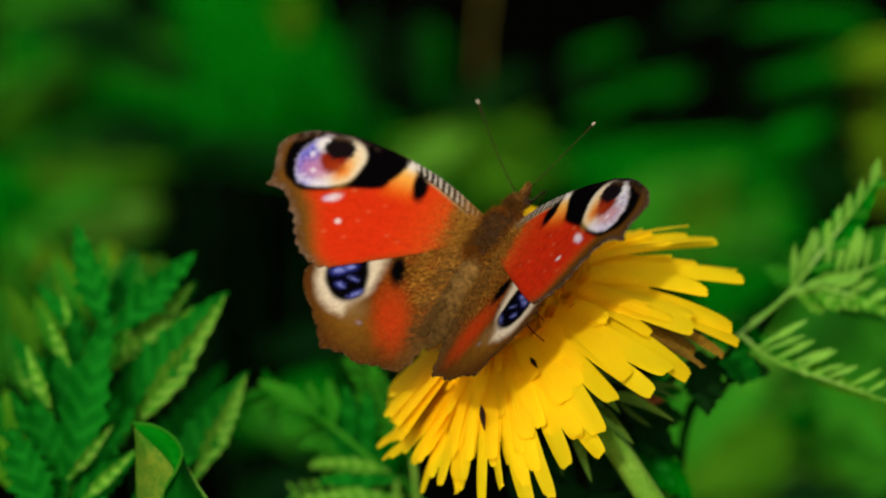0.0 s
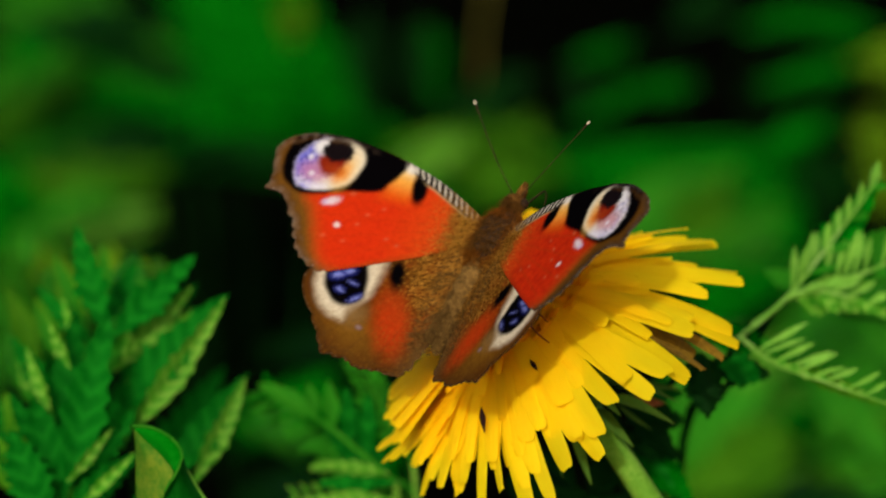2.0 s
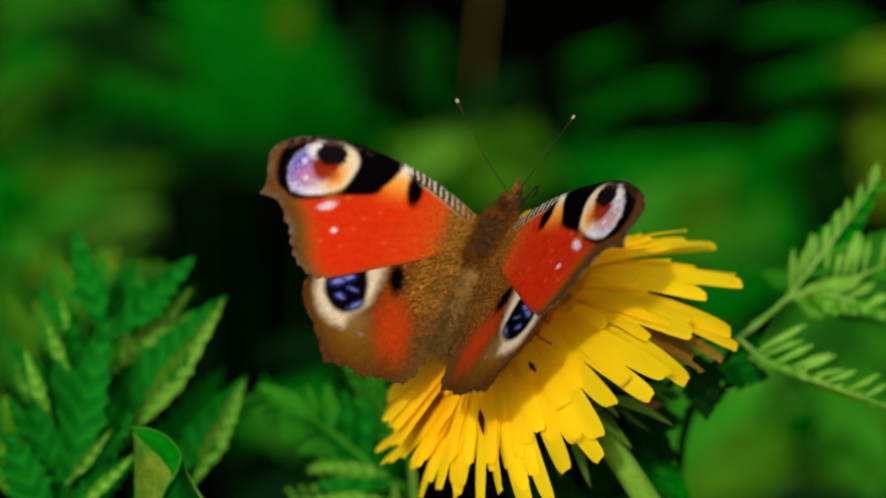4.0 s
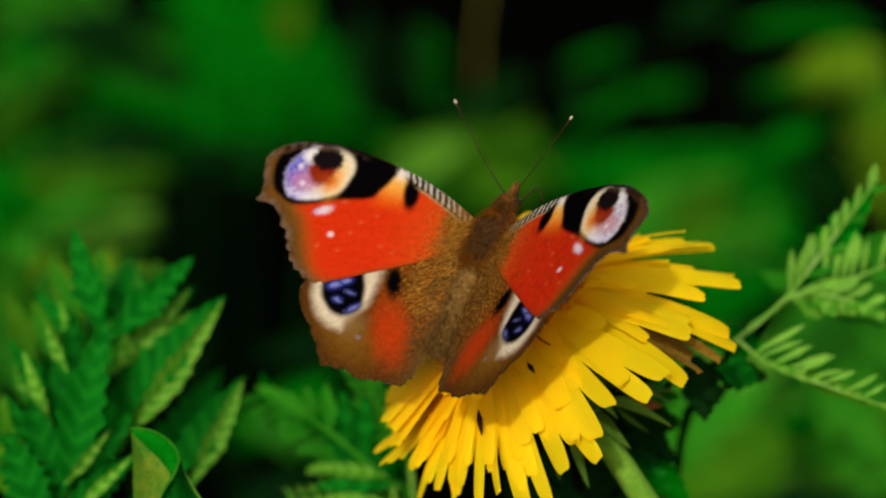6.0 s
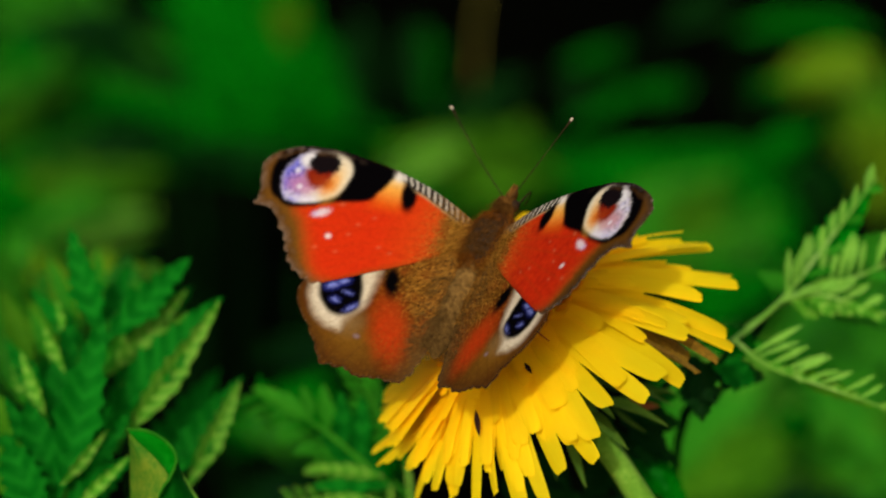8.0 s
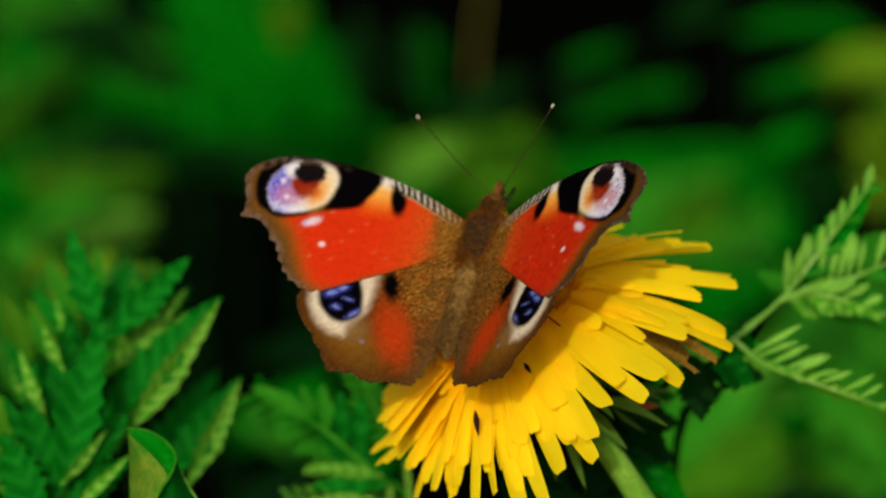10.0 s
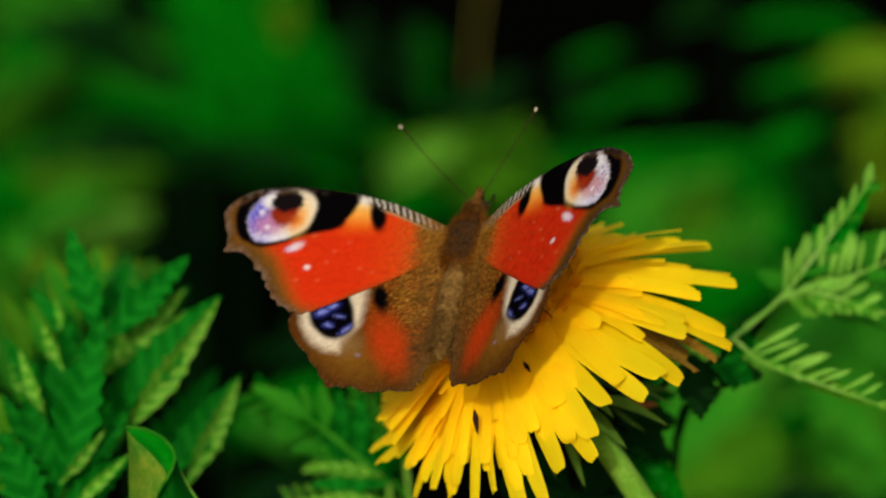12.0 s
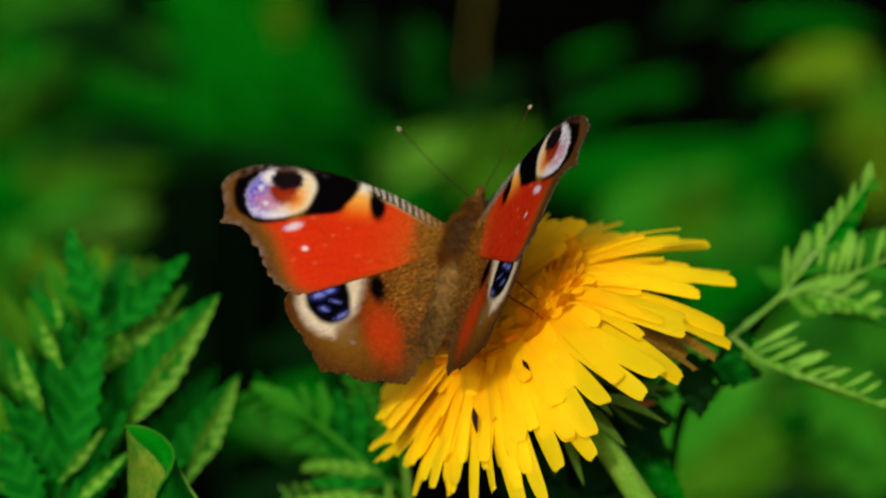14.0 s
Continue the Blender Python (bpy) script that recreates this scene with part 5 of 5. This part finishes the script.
# fronds under the butterfly's wing
for k, (line, thick, upper, lower, w, um, lm) in enumerate((
        ([at(-4.3, -35.1, 62), at(-14.7, -26.7, 62), at(-25.8, -19.4, 60)], 0.45, (0.1, 0.97, 13, 98, 8.0), (0.1, 0.97, 13, 196, 9.0), 1.5, DEEP, FRESH),
        ([at(-4.3, -29.5, 50), at(-8.7, -21.7, 50), at(-12.5, -15.6, 50)], 0.4, (0.2, 0.95, 8, 168, 6.0), (0.2, 0.95, 8, 60, 5.0), 1.6, FRESH, FRESH),
        ([at(-1.1, -37.1, 54), at(-9.9, -30.5, 54), at(-17.0, -29.4, 54)], 0.4, (0.1, 0.95, 9, 138, 6.0), (0.1, 0.95, 9, 206, 7.0), 1.2, FRESH, PALE),
        ([at(-1.1, -39.9, 50), at(-11.5, -35.4, 50), at(-21.5, -34.8, 50)], 0.4, (0.1, 0.95, 10, 134, 6.0), (0.1, 0.95, 9, 212, 5.0), 1.2, PALE, FRESH))):
    fern = plant("fern_frond", line[0], "green feathered fern frond under the flower", "fern", "ferns under the flower")
    comb(fern, line, thick, upper, lower, w, 60 + k, um, lm)
    b = line[0]
    stalk("stem", [ground_under(b), (b + ground_under(b)) / 2 + Vector((0.01, 0.015, 0)), b], 0.9 * MM, 0.45 * MM, STEM, fern)

fern = plant("fern_frond", at(-6.7, -32.7, 46), "green fern frond with ridged blades under the flower", "fern", "ferns under the flower")
stalk("stem", [ground_under(at(-6.7, -32.7, 46)), (ground_under(at(-6.7, -32.7, 46)) + at(-6.7, -32.7, 46)) / 2 + Vector((0.008, 0.012, 0)), at(-6.7, -32.7, 46)], 0.9 * MM, 0.5 * MM, STEM, fern)
stalk("rib", [at(-6.7, -32.7, 46), at(-16.3, -24.7, 46), at(-25.4, -19.1, 46)], 0.45 * MM, 0.2 * MM, FRESH, fern)
for k, (b, t, w, mat, roll) in enumerate((
        (at(-17.9, -23.5, 46), at(-26.1, -18.5, 46), 4.5, FRESH, 10), (at(-17.9, -23.5, 47), at(-19.1, -18.5, 47), 3.0, FRESH, 0), (at(-15.5, -25.1, 47), at(-16.2, -18.2, 47), 3.4, FRESH, 5), (at(-13.0, -27.1, 47), at(-13.8, -19.1, 47), 3.6, HERB, 0),
        (at(-10.7, -28.7, 48), at(-10.7, -19.9, 48), 4.0, HERB, -5), (at(-7.5, -31.1, 48), at(-17.1, -24.3, 50), 7.0, HERB, 0), (at(-7.5, -31.5, 44), at(-18.3, -29.9, 42), 3.2, PALE, 15), (at(-6.7, -32.7, 44), at(-17.9, -32.7, 42), 3.6, HERB, 0),
        (at(-6.7, -35.1, 42), at(-20.7, -35.1, 40), 3.4, PALE, 10), (at(-6.7, -28.7, 50), at(-10.3, -16.7, 52), 3.0, FRESH, 20))):
    leaflet(fern, b, t, w, mat, (TO_LENS + PIC_UP * 0.3).normalized(), roll, 7, 0.35, 0.4, 0.06, 0.03, 300 + k, widest=0.4)

# toothed leaves behind the stalk, the flower's shade put into their dark green
shade = plant("shaded_herb", at(31.7, -36.7, 30), "dark toothed leaves in the flower's shade", "herb")
hub = at(29.3, -33.5, 34)
stalk("stem", [ground_under(hub), (hub + ground_under(hub)) / 2 + Vector((0.006, 0, 0)), hub], 1.2 * MM, 0.9 * MM, SHADED, shade)
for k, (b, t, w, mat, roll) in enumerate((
        (at(35.3, -15.9, 22), at(37.7, -23.0, 18), 6.0, SHADED, 10), (at(34.1, -14.7, 24), at(39.7, -17.5, 26), 5.0, SHADED, -20), (at(36.5, -15.9, 24), at(46.9, -17.5, 26), 6.0, SHADED, 30),
        (at(37.3, -12.7, 30), at(46.9, -12.7, 34), 6.0, DEEP, 20), (at(24.5, -20.7, 30), at(34.1, -23.5, 26), 5.0, SHADED, 10), (at(25.3, -22.3, 30), at(33.7, -28.7, 26), 6.0, SHADED, -10),
        (at(22.1, -23.9, 34), at(32.5, -32.7, 30), 7.0, SHADED, 15), (at(26.9, -27.9, 32), at(35.7, -35.1, 30), 7.0, DEEP, 0), (at(18.9, -33.5, 34), at(14.1, -28.7, 30), 7.0, SHADED, 10),
        (at(22.1, -36.7, 34), at(11.7, -33.5, 30), 8.0, SHADED, -10), (at(26.1, -19.9, 30), at(32.5, -19.1, 24), 3.0, BRACT, 10), (at(32.5, -12.7, 24), at(38.1, -9.5, 28), 5.0, SHADED, 0),
        (at(20.5, -35.1, 36), at(27.7, -25.5, 38), 9.0, SHADED, 0), (at(15.7, -36.7, 36), at(9.3, -31.1, 40), 9.0, SHADED, 0))):
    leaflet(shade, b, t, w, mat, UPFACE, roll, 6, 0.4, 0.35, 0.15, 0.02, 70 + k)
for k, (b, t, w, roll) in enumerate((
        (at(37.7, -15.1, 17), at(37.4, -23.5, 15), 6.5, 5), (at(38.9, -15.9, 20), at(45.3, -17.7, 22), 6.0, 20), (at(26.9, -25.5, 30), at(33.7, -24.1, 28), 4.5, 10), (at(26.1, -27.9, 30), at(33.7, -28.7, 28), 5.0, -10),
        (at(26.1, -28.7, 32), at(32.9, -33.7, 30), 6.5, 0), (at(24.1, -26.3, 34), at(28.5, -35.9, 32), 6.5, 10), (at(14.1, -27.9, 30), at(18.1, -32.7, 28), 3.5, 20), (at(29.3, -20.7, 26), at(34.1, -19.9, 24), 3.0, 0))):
    leaflet(shade, b, t, w, HERB if k % 3 == 1 else SHADED, UPFACE, roll, 5, 0.5, 0.3, 0.12, 0.04, 210 + k, widest=0.35)
for k, (b, t, w) in enumerate(((at(24.5, -19.1, 18), at(33.3, -19.4, 14), 1.0), (at(26.1, -20.7, 18), at(31.0, -21.7, 15), 2.2), (at(24.5, -21.2, 16), at(29.1, -25.6, 14), 0.9))):
    ob = piece("bract", blade_mesh("bract", (t - b).length, w * MM, RUSTY if k % 2 else BRACT, 0, 0, 0.4, 0.2, 8, 0.45, seed=260 + k), dandelion, frame_of(b, t, TO_LENS, 15 * k))
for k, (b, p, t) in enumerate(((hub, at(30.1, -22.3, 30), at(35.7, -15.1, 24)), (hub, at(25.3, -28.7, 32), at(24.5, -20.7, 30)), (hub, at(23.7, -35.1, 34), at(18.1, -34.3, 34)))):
    stalk("branch", [b, p, t], 0.7 * MM, 0.35 * MM, SHADED, shade)

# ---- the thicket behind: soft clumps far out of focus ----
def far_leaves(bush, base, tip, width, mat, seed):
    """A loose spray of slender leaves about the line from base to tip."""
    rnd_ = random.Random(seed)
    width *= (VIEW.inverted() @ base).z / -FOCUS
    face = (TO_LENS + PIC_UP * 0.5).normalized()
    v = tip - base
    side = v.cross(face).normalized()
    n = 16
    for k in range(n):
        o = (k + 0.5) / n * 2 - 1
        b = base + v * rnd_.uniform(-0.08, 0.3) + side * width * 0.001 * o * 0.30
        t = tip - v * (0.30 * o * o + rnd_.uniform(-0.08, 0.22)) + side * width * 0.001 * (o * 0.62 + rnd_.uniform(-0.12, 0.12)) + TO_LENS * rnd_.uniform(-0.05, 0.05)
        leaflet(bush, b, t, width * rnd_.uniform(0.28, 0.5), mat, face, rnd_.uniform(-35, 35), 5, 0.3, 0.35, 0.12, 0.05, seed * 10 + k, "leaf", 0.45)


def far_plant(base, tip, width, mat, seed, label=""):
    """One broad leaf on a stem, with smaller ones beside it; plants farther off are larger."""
    tone = {OLIVE: "olive green", YELLOWISH: "yellow-green", DEEP: "deep green", FRESH: "fresh green", PALE: "yellowish green", SHADED: "shade-toned green"}[mat]
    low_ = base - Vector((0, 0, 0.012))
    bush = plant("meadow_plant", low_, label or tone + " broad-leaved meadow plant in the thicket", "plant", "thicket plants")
    stalk("stem", [ground_under(low_), (low_ + ground_under(low_)) / 2 + Vector((0.006, 0.012, 0)), base], 0.6 * MM, 0.45 * MM, SHADED, bush)
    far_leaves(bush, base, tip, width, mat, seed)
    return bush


# base, tip, leaf width in mm, material; darkest plants stand in for shaded gaps
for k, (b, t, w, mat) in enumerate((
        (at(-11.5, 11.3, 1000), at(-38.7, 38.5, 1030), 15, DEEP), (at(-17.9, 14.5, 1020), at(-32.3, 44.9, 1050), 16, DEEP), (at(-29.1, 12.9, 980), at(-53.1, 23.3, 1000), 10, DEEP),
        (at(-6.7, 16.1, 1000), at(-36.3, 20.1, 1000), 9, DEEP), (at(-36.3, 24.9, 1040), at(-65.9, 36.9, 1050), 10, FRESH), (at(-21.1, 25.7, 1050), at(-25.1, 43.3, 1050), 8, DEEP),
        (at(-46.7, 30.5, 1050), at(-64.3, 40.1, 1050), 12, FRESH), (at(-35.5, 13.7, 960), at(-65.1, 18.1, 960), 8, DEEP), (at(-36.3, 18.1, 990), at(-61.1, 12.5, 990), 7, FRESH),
        (at(-65.9, 14.5, 900), at(-49.1, 28.9, 920), 5, OLIVE), (at(-64.3, 24.9, 980), at(-51.5, 31.3, 980), 6, DEEP), (at(-35.9, 25.8, 800), at(-58.7, 32.5, 800), 4, SHADED),
        (at(-55.5, 14.8, 800), at(-35.5, 15.8, 800), 4, SHADED), (at(-20.3, 31.3, 1000), at(-22.1, 36.1, 1000), 4.5, OLIVE), (at(-38.7, 11.4, 700), at(-56.3, 9.8, 690), 4.5, OLIVE),
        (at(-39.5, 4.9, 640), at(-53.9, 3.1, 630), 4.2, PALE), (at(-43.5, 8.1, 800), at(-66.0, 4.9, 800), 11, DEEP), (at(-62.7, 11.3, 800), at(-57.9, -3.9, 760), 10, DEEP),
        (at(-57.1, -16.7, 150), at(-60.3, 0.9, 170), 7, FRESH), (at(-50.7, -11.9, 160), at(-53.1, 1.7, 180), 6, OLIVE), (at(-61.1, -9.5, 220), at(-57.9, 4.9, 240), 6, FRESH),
        (at(-61.9, -19.9, 480), at(-61.9, 0.9, 560), 7, FRESH), (at(-57.9, -10.3, 520), at(-42.7, 0.9, 560), 7, FRESH), (at(-0.3, 18.1, 840), at(12.1, 24.9, 850), 5, SHADED),
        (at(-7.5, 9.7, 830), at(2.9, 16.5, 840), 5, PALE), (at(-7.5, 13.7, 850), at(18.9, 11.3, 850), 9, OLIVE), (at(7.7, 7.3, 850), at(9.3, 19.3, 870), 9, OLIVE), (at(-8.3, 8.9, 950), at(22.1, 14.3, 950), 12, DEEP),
        (at(22.1, 18.1, 980), at(18.1, 27.7, 1000), 3, SHADED), (at(2.9, 10.5, 830), at(14.1, 18.1, 840), 5, OLIVE),
        (at(42.1, 31.3, 1000), at(56.5, 33.7, 1000), 2.6, DEEP), (at(31.7, 32.1, 1040), at(41.3, 36.9, 1040), 4, SHADED),
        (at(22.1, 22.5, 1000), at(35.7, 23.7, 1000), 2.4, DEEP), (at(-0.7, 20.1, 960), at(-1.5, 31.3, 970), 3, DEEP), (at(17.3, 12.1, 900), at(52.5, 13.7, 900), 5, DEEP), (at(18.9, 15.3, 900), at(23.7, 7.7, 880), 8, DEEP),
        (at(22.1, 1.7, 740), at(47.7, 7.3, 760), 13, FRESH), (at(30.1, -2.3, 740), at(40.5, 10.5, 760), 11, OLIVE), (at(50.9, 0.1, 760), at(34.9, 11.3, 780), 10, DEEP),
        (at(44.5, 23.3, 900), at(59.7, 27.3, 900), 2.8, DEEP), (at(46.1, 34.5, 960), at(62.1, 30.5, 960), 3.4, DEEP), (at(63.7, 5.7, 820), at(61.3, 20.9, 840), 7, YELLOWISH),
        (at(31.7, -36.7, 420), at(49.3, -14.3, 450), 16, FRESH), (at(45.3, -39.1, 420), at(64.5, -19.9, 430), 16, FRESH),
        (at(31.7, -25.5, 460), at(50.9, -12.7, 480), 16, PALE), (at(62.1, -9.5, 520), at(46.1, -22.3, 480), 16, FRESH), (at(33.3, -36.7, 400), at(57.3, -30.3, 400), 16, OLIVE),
        (at(34.9, -15.9, 480), at(43.7, -28.7, 460), 14, DEEP), (at(65.3, -33.5, 400), at(50.9, -15.9, 440), 13, FRESH), (at(50.9, -30.3, 420), at(68.5, -22.3, 430), 12, OLIVE), (at(33.3, -30.3, 430), at(47.7, -22.3, 440), 12, FRESH), (at(51.7, -27.9, 330), at(50.5, -19.9, 330), 4, DEEP), (at(41.3, -36.7, 330), at(63.7, -32.7, 330), 3.5, SHADED),
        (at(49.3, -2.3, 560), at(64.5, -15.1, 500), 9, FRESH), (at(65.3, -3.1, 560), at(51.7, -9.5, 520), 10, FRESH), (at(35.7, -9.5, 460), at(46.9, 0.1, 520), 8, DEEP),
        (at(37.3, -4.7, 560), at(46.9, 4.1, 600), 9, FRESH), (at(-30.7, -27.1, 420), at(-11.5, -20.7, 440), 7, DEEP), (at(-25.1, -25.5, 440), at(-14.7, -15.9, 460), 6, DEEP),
        (at(-9.9, -15.9, 500), at(-25.1, -11.9, 520), 5, SHADED), (at(-11.5, -36.7, 400), at(-7.5, -22.3, 420), 6, DEEP), (at(-29.1, -36.7, 380), at(-14.7, -30.3, 380), 6, SHADED),
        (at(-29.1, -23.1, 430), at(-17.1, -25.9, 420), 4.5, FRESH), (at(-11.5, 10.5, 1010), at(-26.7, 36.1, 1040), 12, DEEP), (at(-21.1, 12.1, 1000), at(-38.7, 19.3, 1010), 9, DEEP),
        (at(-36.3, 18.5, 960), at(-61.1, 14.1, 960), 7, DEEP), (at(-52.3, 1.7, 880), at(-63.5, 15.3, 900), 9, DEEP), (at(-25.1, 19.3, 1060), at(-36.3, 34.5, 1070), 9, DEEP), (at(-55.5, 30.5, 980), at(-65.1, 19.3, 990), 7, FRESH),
        (at(-17.9, 30.5, 1080), at(-22.7, 36.9, 1080), 4, OLIVE), (at(-41.0, 9.3, 790), at(-54.0, 11.3, 790), 5, OLIVE), (at(-57.9, 32.1, 800), at(-39.5, 30.3, 800), 3.4, SHADED), (at(-35.5, 24.5, 810), at(-45.5, 28.9, 810), 4, SHADED), (at(-53.9, 15.7, 790), at(-42.7, 17.0, 790), 2.6, SHADED),
        (at(-30.7, 14.3, 780), at(-17.9, 12.5, 780), 4, SHADED), (at(-38.7, 13.8, 760), at(-24.3, 14.3, 760), 4, SHADED), (at(-57.1, 32.9, 800), at(-36.3, 33.3, 800), 2.6, SHADED), (at(-50.7, 8.9, 720), at(-57.9, 11.3, 720), 3, YELLOWISH), (at(-11.5, 35.3, 1000), at(-10.7, 16.9, 990), 4, SHADED), (at(-3.5, 32.9, 900), at(-3.9, 20.9, 900), 3, SHADED), (at(-21.3, 29.7, 940), at(-21.1, 36.1, 940), 2.6, YELLOWISH), (at(54.4, 3.7, 600), at(54.4, 14.1, 600), 5, SHADED), (at(43.7, 11.3, 900), at(54.9, 20.1, 900), 4, DEEP), (at(-57.9, -15.9, 200), at(-61.1, 0.9, 220), 6, FRESH), (at(-54.7, -11.1, 190), at(-56.3, 0.1, 210), 8, YELLOWISH), (at(-45.5, -10.3, 190), at(-46.3, 0.5, 210), 8, YELLOWISH), (at(-61.1, 21.3, 860), at(-46.7, 31.7, 860), 3.6, FRESH), (at(-61.9, 11.3, 860), at(-47.5, 16.9, 860), 3.6, FRESH), (at(-36.3, 18.1, 880), at(-50.7, 17.3, 880), 2.6, SHADED), (at(-29.1, 25.7, 900), at(-11.5, 21.7, 900), 5, DEEP), (at(17.3, 26.9, 980), at(26.1, 28.9, 980), 2, DEEP), (at(17.3, 18.1, 900), at(27.7, 22.1, 900), 2, DEEP), (at(-61.9, 0.9, 620), at(-43.5, 11.3, 620), 4, FRESH), (at(-60.3, 28.1, 900), at(-44.3, 26.5, 900), 4, DEEP))):
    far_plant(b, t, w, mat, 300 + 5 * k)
# the plant that leans to and fro in the breeze
SWAY_ROOT = Matrix.Translation(ground_under(at(65.3, 8.9, 820)))
swaying = thing("swaying_plant", SWAY_ROOT, "yellowish green plant leaning in the breeze behind the ferns", "plant")
stalk("stem", [ground_under(at(65.3, 8.9, 820)), at(65.3, 8.9, 820).lerp(ground_under(at(65.3, 8.9, 820)), 0.4), at(64.5, 16.1, 830), at(62.1, 23.3, 840)], 1.4 * MM, 0.9 * MM, OLIVE, swaying)
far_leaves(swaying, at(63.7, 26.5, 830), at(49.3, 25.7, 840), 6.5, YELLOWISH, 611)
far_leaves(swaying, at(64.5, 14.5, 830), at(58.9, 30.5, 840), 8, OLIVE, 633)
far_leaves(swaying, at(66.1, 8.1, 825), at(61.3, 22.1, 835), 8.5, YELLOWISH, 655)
leaflet(swaying, at(62.1, 23.3, 825), at(60.1, 26.9, 825), 4 * 3.3, BROWN_STEM, TO_LENS, 0, 3, 0.3, 0.3, 0.2, 0.1, 5, "withered_leaf", label="withered brown leaf")
dry = plant("dry_stalk", at(5.3, 17.7, 900), "upright brownish dry stalk in the thicket", "plant")
stalk("stem", [ground_under(at(5.3, 17.7, 900)), at(5.0, 20.9, 900), at(6.6, 40.1, 900)], 0.8 * MM, 1.1 * MM, BROWN_STEM, dry)


motions()
